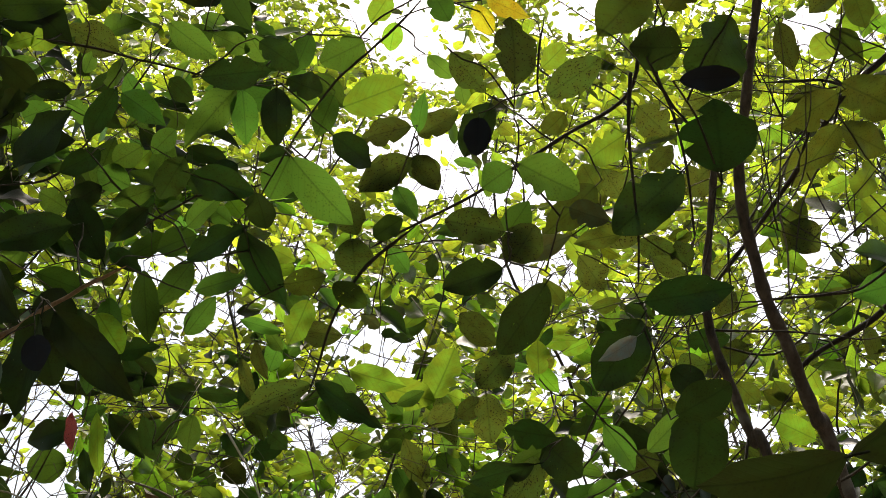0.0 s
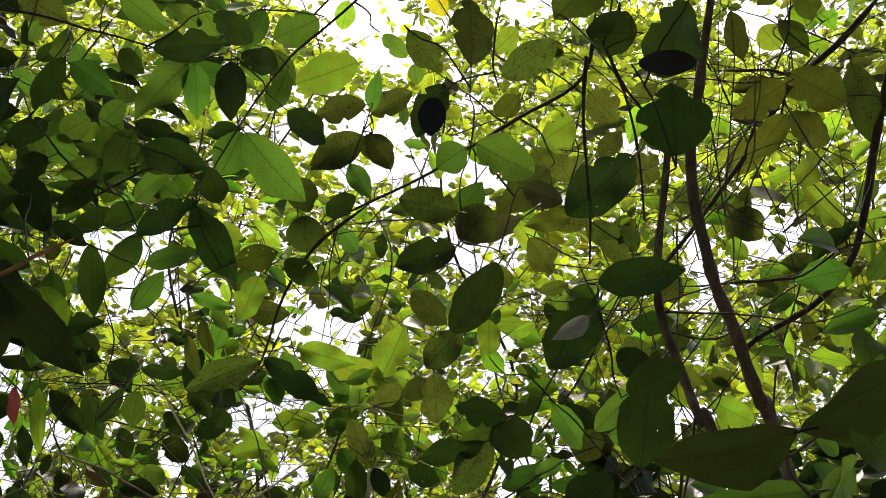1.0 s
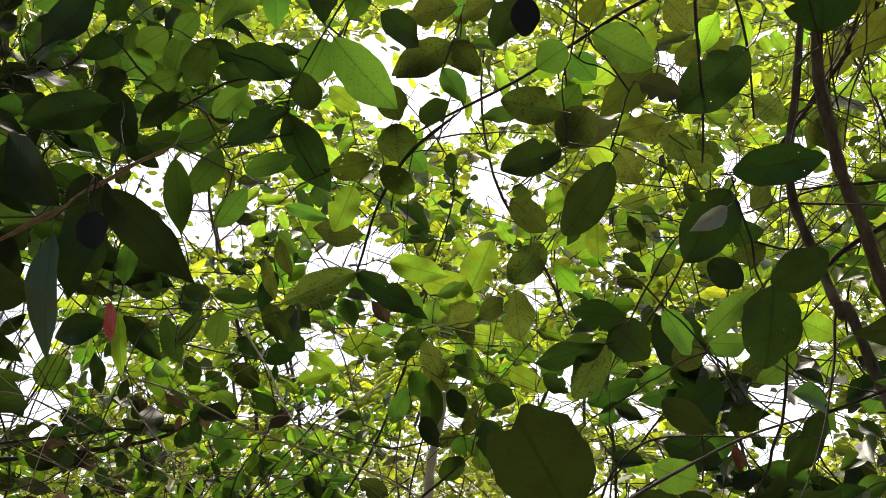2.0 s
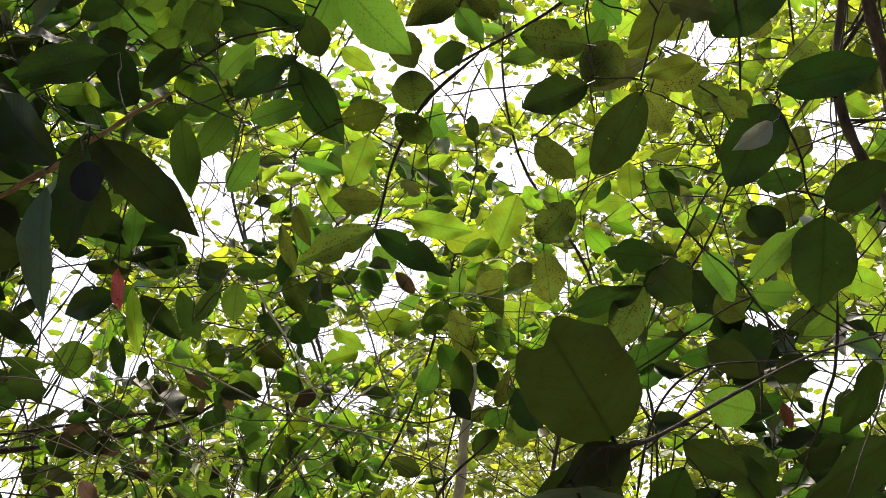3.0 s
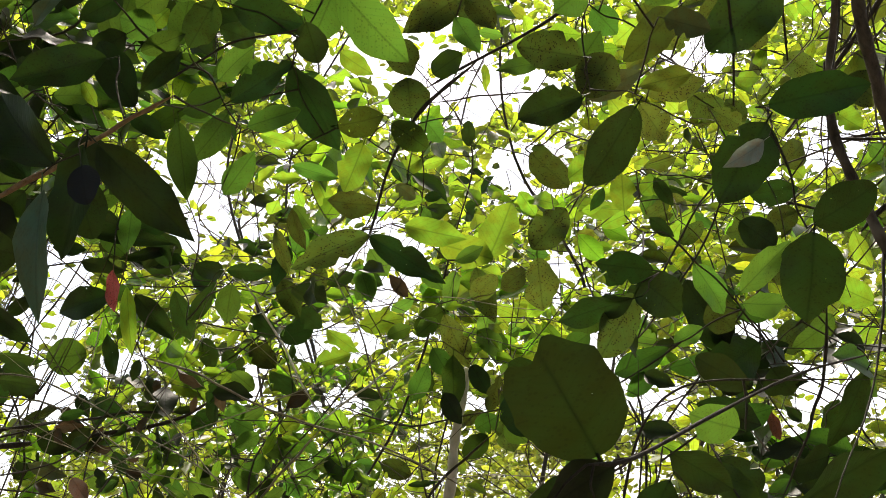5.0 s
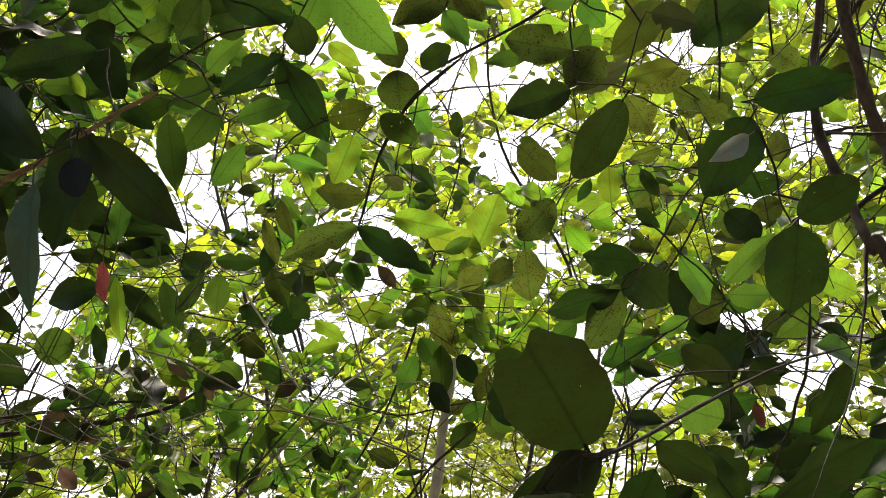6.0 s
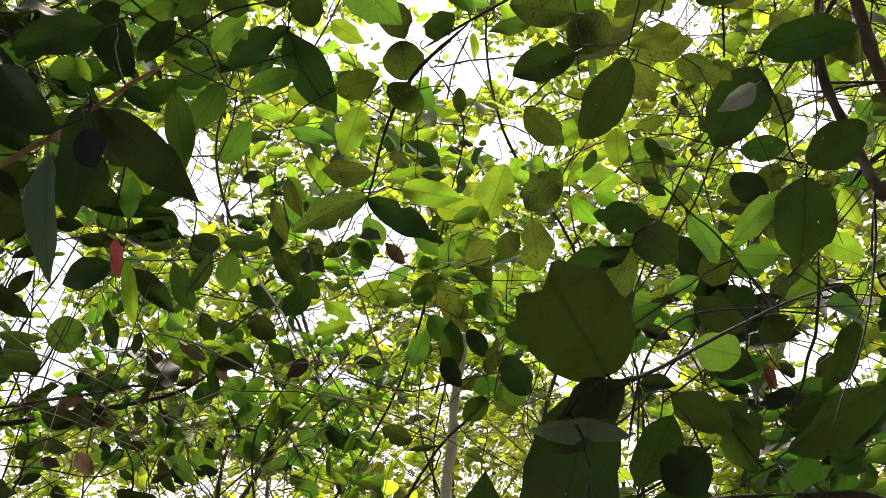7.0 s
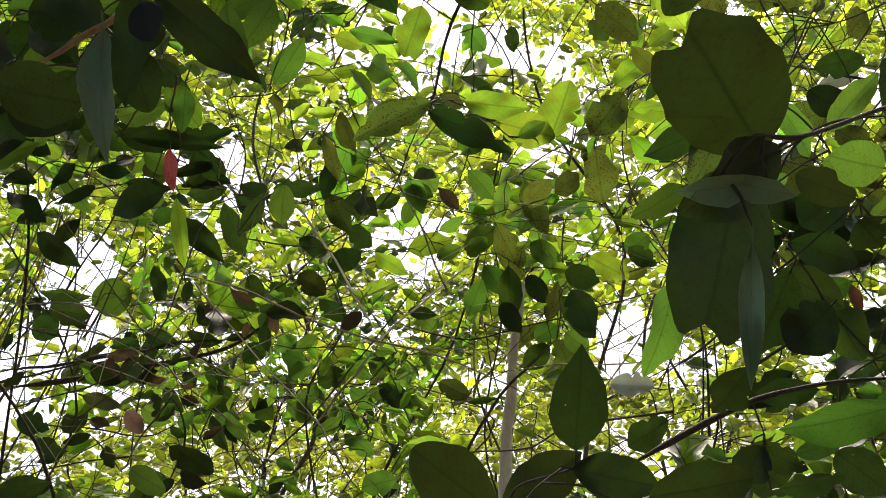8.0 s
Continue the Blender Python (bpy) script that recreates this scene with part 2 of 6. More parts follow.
def leaf_mesh(name, material, **kw):
    v, f, uv = blade(**kw)
    n = len(v)
    r = 0.012
    for y, z in ((-0.13, 0.01), (-0.05, -0.004), (0.03, 0.0)):
        for a in (0, 2.1, 4.2):
            v.append((r * 1.6 * math.cos(a), y, z + r * math.sin(a)))
            uv.append((0.5, 0.0))
    for i in range(2):
        for k in range(3):
            k2 = (k + 1) % 3
            f.append((n + 3 * i + k, n + 3 * i + k2, n + 3 * i + 3 + k2, n + 3 * i + 3 + k))
    me = bpy.data.meshes.new(name)
    me.from_pydata(v, [], f)
    me.polygons.foreach_set("use_smooth", [True] * len(f))
    layer = me.uv_layers.new(name="UVMap")
    layer.data.foreach_set("uv", [c for p in f for i in p for c in uv[i]])
    me.materials.append(material)
    return me


VARIANTS = {}
for kind, mat in list(MAT.items()) + [("bush", MAT_BUSH)]:
    # the eight fine blades serve near leaves, the eight plain ones those further in, which are slimmer and run to a point
    VARIANTS[kind] = []
    for i in range(16):
        rows, i = (20, i) if i < 8 else (10, i - 8)
        fine = rows == 20
        VARIANTS[kind].append(leaf_mesh(
            "leaf", mat, rows=rows, cols=6 if fine else 4, lance=(0.1, 0.9, 0.4, 0.2, 0.7, 0.3, 0.95, 0.5)[i] * (1.0 if fine else 0.6) + (0.0 if fine else 0.4),
            fold=(0.10, 0.32, 0.18, 0.05, 0.25, 0.4, 0.15, 0.22)[i] * (0.6 if fine else 1.0), curl=(-0.10, 0.12, -0.22, 0.06, -0.3, 0.15, -0.05, -0.15)[i],
            wave=(0.05, 0.12, 0.08, 0.16, 0.06, 0.1, 0.14, 0.05)[i],
            bite=(0, 0, 1, 2, 0, 1, 0, 3)[i] if kind in ("dark", "deep", "spotted", "olive") else (0, 0, 1, 1, 0, 2, 0, 0)[i],
            seed=i + 1 + (12 if fine else 6), tip=(0.05, 0.32, 0.25, 0.1, 0.4, 0.18, 0.35, 0.28)[i] + (0.0 if fine else 0.18)))
# full-grown, nearly round blades with a gnawed end
for seed, notch in ((3, 0.14), (8, 0.12)):
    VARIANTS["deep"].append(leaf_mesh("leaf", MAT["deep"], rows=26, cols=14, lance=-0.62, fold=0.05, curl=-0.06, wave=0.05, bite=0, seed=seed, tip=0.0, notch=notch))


def blade_pose(base, tip, width, facing, turn=0.0):
    """Where a leaf mesh must go to reach from base to tip with its face towards facing."""
    base, tip = Vector(base), Vector(tip)
    y = tip - base
    length = y.length
    y = y / length
    z = Vector(facing)
    z = z - y * z.dot(y)
    z = z.normalized() if z.length > 1e-4 else y.orthogonal().normalized()
    z = Matrix.Rotation(radians(turn), 3, y) @ z
    x = y.cross(z)
    m = Matrix((x * width, y * length, z * length)).transposed().to_4x4()
    m.translation = base
    return m


# ---- the plants near by: stems first, then every leaf that can be told apart ----
LINES = []


def plant(name, label, category):
    root = new(name)
    root.empty_display_size = 0.1
    return tagged(root, label, category, "young trees and branches")


def limb(owner, name, radius, points, material, taper=0.55, label=""):
    """A stem or branch of a plant, which leaves may grow on."""
    line = smooth_line(points)
    if name == "stick":
        radius *= 0.72
    if name in ("stick", "twig"):
        # thin wood is never quite straight
        line = [q + noise.noise_vector(q * 7.0) * 0.010 + noise.noise_vector(q * 23.0) * 0.003 for q in line]
    v, f = [], []
    if name == "trunk":
        # old wood: scars, swellings and small kinks
        line = [q + noise.noise_vector(q * 11.0) * 0.0035 for q in smooth_line(points, 22)]
        tube_into(v, f, line, radius * 0.92, radius * taper * 0.92, 14, 0.26)
        line = line[::4]
    else:
        tube_into(v, f, line, radius, radius * taper, 8, 0.22, pointed=name != "stem")
    ob = mesh_object(name, v, f, material, owner, label)
    LINES.append((ob, line))
    return ob


tree_a = plant("young_tree", "young tree with a crooked grey-brown stem and leafy twigs", "tree")
tree_b = plant("young_tree", "slender young tree with a dark bent stem", "tree")
tree_p = plant("pale_tree", "slim tree with pale smooth bark among bushes", "tree")
left = plant("leafy_branch", "low leafy branch with reddish twigs and dark drooping leaves", "branch")
dry = plant("dry_sticks", "tangle of thin dry crossing sticks among leaves", "branch")
near = plant("leafy_shoot", "close leafy shoot with large dark rounded leaves", "branch")
limb(tree_a, "twig", 0.0024, [(-0.023, 1.440, 2.626), (-0.129, 1.493, 2.527), (-0.206, 1.519, 2.462), (-0.270, 1.563, 2.377), (-0.311, 1.585, 2.301), (-0.339, 1.619, 2.238)], MAT_TWIG, 0.5)
limb(tree_a, "branch", 0.0037, [(0.328, 1.426, 2.546), (0.306, 1.468, 2.435), (0.202, 1.503, 2.375), (0.108, 1.524, 2.318), (0.043, 1.530, 2.274), (-0.078, 1.564, 2.223), (-0.120, 1.565, 2.198)], MAT_TWIG, 0.5)
limb(tree_a, "branch", 0.0034, [(-0.046, 1.551, 2.231), (-0.124, 1.582, 2.176), (-0.164, 1.592, 2.117), (-0.187, 1.609, 2.070), (-0.204, 1.635, 2.018), (-0.220, 1.647, 1.973)], MAT_TWIG, 0.5)
limb(tree_a, "stem", 0.0028, [(0.270, 1.270, 2.343), (0.266, 1.297, 2.265), (0.274, 1.333, 2.183), (0.281, 1.364, 2.126), (0.281, 1.390, 2.066)], MAT_TWIG, 0.5)
limb(tree_a, "stem", 0.0030, [(0.340, 1.326, 2.472), (0.327, 1.354, 2.408), (0.354, 1.384, 2.346), (0.372, 1.405, 2.259), (0.384, 1.447, 2.164)], MAT_TWIG, 0.5)
limb(tree_a, "trunk", 0.0059, [(0.421, 1.117, 2.391), (0.407, 1.143, 2.318), (0.397, 1.171, 2.238), (0.390, 1.214, 2.159), (0.401, 1.246, 2.074), (0.424, 1.276, 1.996), (0.455, 1.308, 1.936), (0.491, 1.342, 1.856), (0.532, 1.375, 1.753), (0.741, 1.442, 0.876), (0.881, 1.487, -0.05)], MAT_BARK, 2.0)
limb(tree_b, "trunk", 0.0040, [(0.344, 1.134, 2.155), (0.332, 1.145, 2.088), (0.325, 1.179, 2.010), (0.322, 1.196, 1.947), (0.330, 1.196, 1.894), (0.360, 1.194, 1.791), (0.390, 1.187, 1.710), (0.604, 1.223, 0.855), (0.747, 1.248, -0.05)], MAT_BARK, 2.0)
limb(tree_b, "branch", 0.0101, [(1.046, 1.780, 2.765), (1.015, 1.882, 2.564), (0.981, 1.939, 2.392), (0.958, 1.983, 2.320), (0.887, 2.017, 2.243), (0.774, 2.064, 2.182), (0.725, 2.080, 2.136)], MAT_TWIG, 0.5)
limb(tree_b, "branch", 0.0067, [(0.877, 1.516, 2.661), (0.793, 1.549, 2.571), (0.712, 1.581, 2.505), (0.647, 1.639, 2.407), (0.549, 1.708, 2.278), (0.473, 1.732, 2.186)], MAT_TWIG, 0.5)
limb(tree_b, "twig", 0.0031, [(0.571, 1.584, 2.538), (0.693, 1.577, 2.532), (0.783, 1.579, 2.494), (0.890, 1.589, 2.492)], MAT_TWIG, 0.5)
limb(tree_b, "twig", 0.0031, [(0.616, 1.667, 2.340), (0.655, 1.612, 2.463), (0.702, 1.568, 2.580), (0.713, 1.522, 2.672)], MAT_TWIG, 0.5)
limb(tree_b, "twig", 0.0029, [(0.488, 1.645, 2.141), (0.687, 1.646, 2.151), (0.784, 1.618, 2.200), (0.848, 1.602, 2.215)], MAT_TWIG, 0.5)
limb(tree_b, "twig", 0.0030, [(0.458, 2.044, 2.220), (0.664, 2.064, 2.180), (0.765, 2.021, 2.223), (0.896, 1.985, 2.307)], MAT_TWIG, 0.5)
limb(left, "twig", 0.0044, [(-0.677, 1.359, 1.940), (-0.587, 1.345, 1.979), (-0.539, 1.338, 2.012), (-0.481, 1.323, 2.044), (-0.440, 1.316, 2.065)], MAT_RED_TWIG, 0.5)
limb(dry, "stick", 0.0037, [(-0.535, 2.323, 2.151), (-0.462, 2.372, 2.036), (-0.403, 2.395, 1.927), (-0.369, 2.443, 1.852)], MAT_PALE, 0.7)
limb(dry, "stick", 0.0044, [(-0.374, 2.491, 1.861), (-0.482, 2.536, 1.745), (-0.534, 2.558, 1.688)], MAT_STICK, 0.7)
limb(dry, "stick", 0.0039, [(-0.385, 2.588, 1.883), (-0.253, 2.540, 1.973), (-0.133, 2.530, 2.053)], MAT_PALE, 0.7)
limb(dry, "branch", 0.0071, [(-1.224, 2.608, 1.846), (-1.064, 2.595, 1.851), (-0.878, 2.576, 1.867), (-0.728, 2.591, 1.896), (-0.617, 2.551, 1.943)], MAT_TWIG, 0.5)
limb(dry, "stick", 0.0036, [(-0.761, 2.319, 1.996), (-0.576, 2.355, 1.925), (-0.413, 2.390, 1.847), (-0.223, 2.394, 1.787), (-0.037, 2.426, 1.691)], MAT_STICK, 0.7)
limb(dry, "stick", 0.0031, [(-1.124, 2.464, 1.944), (-0.936, 2.472, 1.901), (-0.778, 2.516, 1.778), (-0.682, 2.547, 1.692)], MAT_STICK, 0.7)
limb(dry, "stick", 0.0035, [(-0.688, 2.746, 2.044), (-0.485, 2.699, 2.169), (-0.338, 2.642, 2.279), (-0.233, 2.579, 2.461)], MAT_TWIG, 0.7)
limb(dry, "stick", 0.0025, [(-0.842, 2.387, 2.171), (-0.566, 2.387, 2.154), (-0.338, 2.366, 2.184)], MAT_TWIG, 0.7)
limb(dry, "stick", 0.0058, [(-1.278, 2.603, 1.876), (-1.022, 2.614, 1.899), (-0.859, 2.592, 1.912), (-0.704, 2.596, 1.918)], MAT_TWIG, 0.7)
limb(dry, "stick", 0.0030, [(-1.121, 2.369, 1.966), (-0.945, 2.381, 1.949), (-0.715, 2.427, 1.814), (-0.509, 2.468, 1.698)], MAT_STICK, 0.7)
limb(dry, "stick", 0.0032, [(-0.714, 2.699, 1.598), (-0.534, 2.653, 1.746), (-0.352, 2.602, 1.933), (-0.280, 2.570, 2.013)], MAT_TWIG, 0.7)
limb(tree_p, "stick", 0.0054, [(-0.234, 2.530, 1.545), (-0.179, 2.478, 1.628), (-0.093, 2.465, 1.739), (0.015, 2.424, 1.820)], MAT_TWIG, 0.7)
limb(tree_p, "stick", 0.0031, [(-0.345, 2.493, 1.903), (-0.174, 2.505, 1.855), (0.040, 2.495, 1.887), (0.298, 2.502, 1.947)], MAT_TWIG, 0.7)
limb(near, "branch", 0.0017, [(-0.032, 0.795, 1.526), (0.000, 0.816, 1.532), (0.070, 0.865, 1.568), (0.147, 0.912, 1.604), (0.233, 0.963, 1.631)], MAT_TWIG, 0.5)
limb(near, "branch", 0.0013, [(0.022, 1.012, 1.509), (0.031, 0.993, 1.553), (0.043, 0.981, 1.583), (0.064, 0.977, 1.604), (0.095, 0.974, 1.613), (0.157, 0.978, 1.613), (0.235, 0.976, 1.611)], MAT_TWIG, 0.5)
limb(near, "stick", 0.0043, [(0.493, 1.714, 1.883), (0.484, 1.755, 1.779), (0.464, 1.794, 1.691), (0.426, 1.829, 1.603)], MAT_TWIG, 0.7)
limb(near, "branch", 0.0039, [(-0.025, 1.402, 1.429), (0.054, 1.385, 1.463), (0.115, 1.377, 1.484), (0.192, 1.368, 1.493), (0.277, 1.374, 1.493)], MAT_TWIG, 0.5)
limb(near, "stick", 0.0028, [(0.208, 1.899, 1.834), (0.315, 1.803, 2.065), (0.427, 1.775, 2.175)], MAT_TWIG, 0.7)
limb(near, "stick", 0.0031, [(0.241, 2.046, 1.910), (0.350, 2.001, 2.033), (0.421, 1.933, 2.158), (0.501, 1.887, 2.302)], MAT_TWIG, 0.7)
limb(near, "stick", 0.0031, [(0.146, 2.122, 1.648), (0.287, 2.103, 1.752), (0.438, 2.030, 1.941), (0.585, 1.957, 2.106), (0.703, 1.904, 2.257)], MAT_TWIG, 0.7)
limb(near, "stick", 0.0024, [(0.453, 1.964, 1.819), (0.513, 1.983, 1.723), (0.627, 2.023, 1.619)], MAT_TWIG, 0.7)
limb(tree_a, "twig", 0.0018, [(0.140, 1.653, 2.400), (0.140, 1.674, 2.312), (0.139, 1.696, 2.247), (0.140, 1.733, 2.184)], MAT_TWIG, 0.5)
limb(tree_a, "twig", 0.0022, [(-0.114, 1.975, 2.392), (0.028, 1.974, 2.404), (0.180, 1.973, 2.399)], MAT_TWIG, 0.5)
limb(tree_a, "twig", 0.0026, [(-0.369, 1.856, 2.419), (-0.272, 1.817, 2.503), (-0.240, 1.806, 2.567)], MAT_TWIG, 0.5)
limb(left, "twig", 0.0023, [(-0.651, 1.640, 2.435), (-0.546, 1.681, 2.329), (-0.482, 1.690, 2.300), (-0.448, 1.711, 2.248), (-0.419, 1.709, 2.209)], MAT_TWIG, 0.5)
limb(left, "twig", 0.0026, [(-0.742, 1.574, 2.617), (-0.604, 1.596, 2.608), (-0.468, 1.609, 2.567), (-0.324, 1.621, 2.551), (-0.229, 1.597, 2.559)], MAT_TWIG, 0.5)
limb(left, "twig", 0.0027, [(-0.871, 1.779, 2.424), (-0.736, 1.759, 2.438), (-0.619, 1.709, 2.557), (-0.489, 1.646, 2.694)], MAT_TWIG, 0.5)
limb(left, "twig", 0.0026, [(-0.583, 1.721, 2.290), (-0.466, 1.697, 2.346), (-0.342, 1.681, 2.373), (-0.231, 1.671, 2.426)], MAT_TWIG, 0.5)
limb(tree_a, "twig", 0.0023, [(0.162, 1.401, 2.538), (0.158, 1.440, 2.455), (0.172, 1.471, 2.399)], MAT_TWIG, 0.5)
limb(tree_p, "trunk", 0.0095, [(-0.037, 2.616, 2.009), (-0.056, 2.645, 1.922), (-0.073, 2.677, 1.836), (-0.087, 2.726, 1.739), (-0.115, 2.786, 1.551), (-0.184, 2.845, 0.775), (-0.230, 2.885, -0.05)], MAT_PALE, 2.0)
limb(dry, "stick", 0.0018, [(-0.605, 2.467, 1.925), (-0.472, 2.455, 1.915), (-0.335, 2.451, 1.914), (-0.237, 2.462, 1.910)], MAT_STICK, 0.7)
limb(dry, "stick", 0.0017, [(-1.084, 2.390, 1.864), (-0.923, 2.387, 1.818), (-0.822, 2.415, 1.777), (-0.694, 2.443, 1.694)], MAT_STICK, 0.7)
limb(dry, "stick", 0.0022, [(-1.049, 2.495, 1.822), (-0.912, 2.478, 1.895), (-0.812, 2.466, 1.946), (-0.680, 2.426, 1.995)], MAT_STICK, 0.7)
limb(dry, "stick", 0.0018, [(-0.957, 2.456, 1.921), (-0.910, 2.480, 1.864), (-0.867, 2.490, 1.821), (-0.832, 2.499, 1.811)], MAT_STICK, 0.7)
limb(dry, "stick", 0.0018, [(-0.933, 2.556, 1.830), (-0.808, 2.578, 1.778), (-0.707, 2.593, 1.717)], MAT_STICK, 0.7)
limb(dry, "stick", 0.0018, [(-0.361, 2.487, 1.848), (-0.253, 2.503, 1.833), (-0.116, 2.485, 1.820)], MAT_STICK, 0.7)
limb(dry, "stick", 0.0018, [(-0.237, 2.468, 1.912), (-0.174, 2.457, 1.916), (-0.099, 2.471, 1.920)], MAT_STICK, 0.7)
limb(dry, "stick", 0.0017, [(-0.470, 2.313, 2.012), (-0.543, 2.330, 1.970), (-0.592, 2.344, 1.921)], MAT_STICK, 0.7)
limb(dry, "twig", 0.0021, [(-0.630, 2.307, 2.050), (-0.573, 2.317, 2.040), (-0.476, 2.310, 2.026), (-0.431, 2.333, 2.009)], MAT_TWIG, 0.5)
limb(dry, "twig", 0.0021, [(-0.975, 2.275, 2.172), (-0.862, 2.259, 2.173), (-0.775, 2.261, 2.193)], MAT_TWIG, 0.5)
limb(dry, "twig", 0.0014, [(-0.272, 2.391, 2.124), (-0.231, 2.407, 2.037), (-0.213, 2.434, 2.002)], MAT_TWIG, 0.5)
limb(dry, "stick", 0.0014, [(-0.621, 2.558, 1.958), (-0.629, 2.609, 1.837), (-0.622, 2.636, 1.712)], MAT_STICK, 0.7)
limb(dry, "stick", 0.0018, [(-0.224, 2.453, 1.908), (-0.200, 2.490, 1.837), (-0.105, 2.521, 1.776)], MAT_STICK, 0.7)
limb(dry, "stick", 0.0014, [(-0.756, 2.439, 2.035), (-0.723, 2.483, 1.916), (-0.685, 2.506, 1.842), (-0.660, 2.564, 1.751)], MAT_STICK, 0.7)
limb(dry, "twig", 0.0031, [(-1.241, 2.528, 1.825), (-1.119, 2.501, 1.848), (-1.013, 2.514, 1.875), (-0.882, 2.498, 1.891)], MAT_TWIG, 0.5)
limb(dry, "twig", 0.0023, [(-1.179, 2.633, 1.763), (-1.052, 2.643, 1.743), (-0.926, 2.656, 1.723), (-0.831, 2.642, 1.746)], MAT_TWIG, 0.5)
limb(dry, "twig", 0.0023, [(-1.054, 2.650, 1.731), (-1.006, 2.669, 1.666), (-0.989, 2.681, 1.641)], MAT_TWIG, 0.5)
limb(dry, "twig", 0.0031, [(-0.852, 2.587, 1.607), (-0.812, 2.572, 1.676), (-0.816, 2.563, 1.737), (-0.844, 2.545, 1.786)], MAT_TWIG, 0.5)
limb(dry, "stick", 0.0014, [(-0.731, 2.717, 1.575), (-0.660, 2.688, 1.618), (-0.543, 2.696, 1.675), (-0.356, 2.664, 1.695)], MAT_STICK, 0.7)
limb(dry, "stick", 0.0021, [(-1.244, 2.726, 2.100), (-1.198, 2.710, 2.217), (-1.150, 2.687, 2.272), (-1.102, 2.672, 2.331)], MAT_STICK, 0.7)
limb(dry, "stick", 0.0021, [(-1.214, 2.728, 2.120), (-1.182, 2.711, 2.230), (-1.162, 2.673, 2.336)], MAT_STICK, 0.7)
limb(dry, "stick", 0.0018, [(-1.261, 2.706, 2.161), (-1.181, 2.703, 2.258), (-1.075, 2.681, 2.305)], MAT_STICK, 0.7)
limb(dry, "stick", 0.0018, [(-1.235, 2.694, 2.274), (-1.216, 2.716, 2.175), (-1.191, 2.754, 2.096)], MAT_STICK, 0.7)
limb(dry, "twig", 0.0026, [(-1.150, 2.540, 2.112), (-1.112, 2.519, 2.171), (-1.079, 2.483, 2.222)], MAT_TWIG, 0.5)
limb(tree_b, "twig", 0.0019, [(0.358, 1.841, 2.267), (0.395, 1.876, 2.198), (0.421, 1.885, 2.157)], MAT_TWIG, 0.5)
limb(tree_b, "twig", 0.0020, [(0.422, 1.950, 2.151), (0.459, 1.919, 2.213), (0.497, 1.889, 2.280)], MAT_TWIG, 0.5)
limb(tree_b, "twig", 0.0020, [(0.402, 1.945, 2.133), (0.473, 1.939, 2.190), (0.532, 1.902, 2.280)], MAT_TWIG, 0.5)
limb(tree_b, "twig", 0.0018, [(0.543, 1.974, 2.189), (0.586, 1.958, 2.237), (0.617, 1.942, 2.298)], MAT_TWIG, 0.5)
limb(tree_b, "twig", 0.0015, [(0.457, 1.964, 2.269), (0.502, 1.960, 2.253), (0.539, 1.954, 2.253)], MAT_TWIG, 0.5)
limb(tree_b, "twig", 0.0018, [(0.436, 1.883, 1.845), (0.476, 1.871, 1.882), (0.537, 1.863, 1.923)], MAT_TWIG, 0.5)
limb(dry, "stick", 0.0019, [(-1.052, 2.357, 2.274), (-1.019, 2.335, 2.329), (-1.007, 2.335, 2.390)], MAT_STICK, 0.7)
limb(dry, "stick", 0.0019, [(-1.040, 2.371, 2.272), (-0.997, 2.348, 2.333), (-0.981, 2.328, 2.363)], MAT_STICK, 0.7)
limb(dry, "stick", 0.0016, [(-1.026, 2.370, 2.254), (-0.994, 2.366, 2.307), (-0.967, 2.336, 2.343)], MAT_STICK, 0.7)
limb(tree_b, "twig", 0.0022, [(0.894, 1.803, 2.284), (0.814, 1.815, 2.242), (0.752, 1.832, 2.225), (0.663, 1.830, 2.223)], MAT_TWIG, 0.5)
limb(tree_b, "twig", 0.0015, [(0.426, 1.440, 2.192), (0.462, 1.443, 2.192), (0.534, 1.433, 2.160), (0.613, 1.440, 2.147)], MAT_TWIG, 0.5)
limb(tree_b, "stick", 0.0029, [(0.606, 1.567, 2.404), (0.573, 1.587, 2.310), (0.586, 1.634, 2.230), (0.582, 1.645, 2.160), (0.598, 1.667, 2.122)], MAT_STICK, 0.7)
limb(tree_b, "twig", 0.0024, [(0.690, 1.525, 2.491), (0.657, 1.566, 2.392), (0.618, 1.607, 2.293), (0.590, 1.639, 2.187)], MAT_TWIG, 0.5)
limb(tree_b, "twig", 0.0026, [(0.793, 1.624, 2.620), (0.723, 1.650, 2.538), (0.667, 1.694, 2.489), (0.599, 1.720, 2.416)], MAT_TWIG, 0.5)
limb(tree_b, "branch", 0.0032, [(0.293, 1.263, 2.366), (0.328, 1.287, 2.303), (0.367, 1.303, 2.263)], MAT_TWIG, 0.5)
limb(tree_b, "twig", 0.0016, [(0.762, 1.737, 2.462), (0.776, 1.780, 2.351), (0.825, 1.836, 2.240)], MAT_TWIG, 0.5)
limb(tree_b, "stick", 0.0021, [(0.647, 1.761, 2.133), (0.697, 1.785, 2.115), (0.722, 1.795, 2.061), (0.744, 1.814, 2.005)], MAT_STICK, 0.7)
limb(tree_b, "twig", 0.0022, [(0.434, 1.446, 2.160), (0.458, 1.430, 2.173), (0.491, 1.427, 2.193)], MAT_TWIG, 0.5)
limb(tree_b, "twig", 0.0015, [(0.559, 1.675, 2.380), (0.596, 1.675, 2.350), (0.647, 1.653, 2.396), (0.678, 1.648, 2.405)], MAT_TWIG, 0.5)
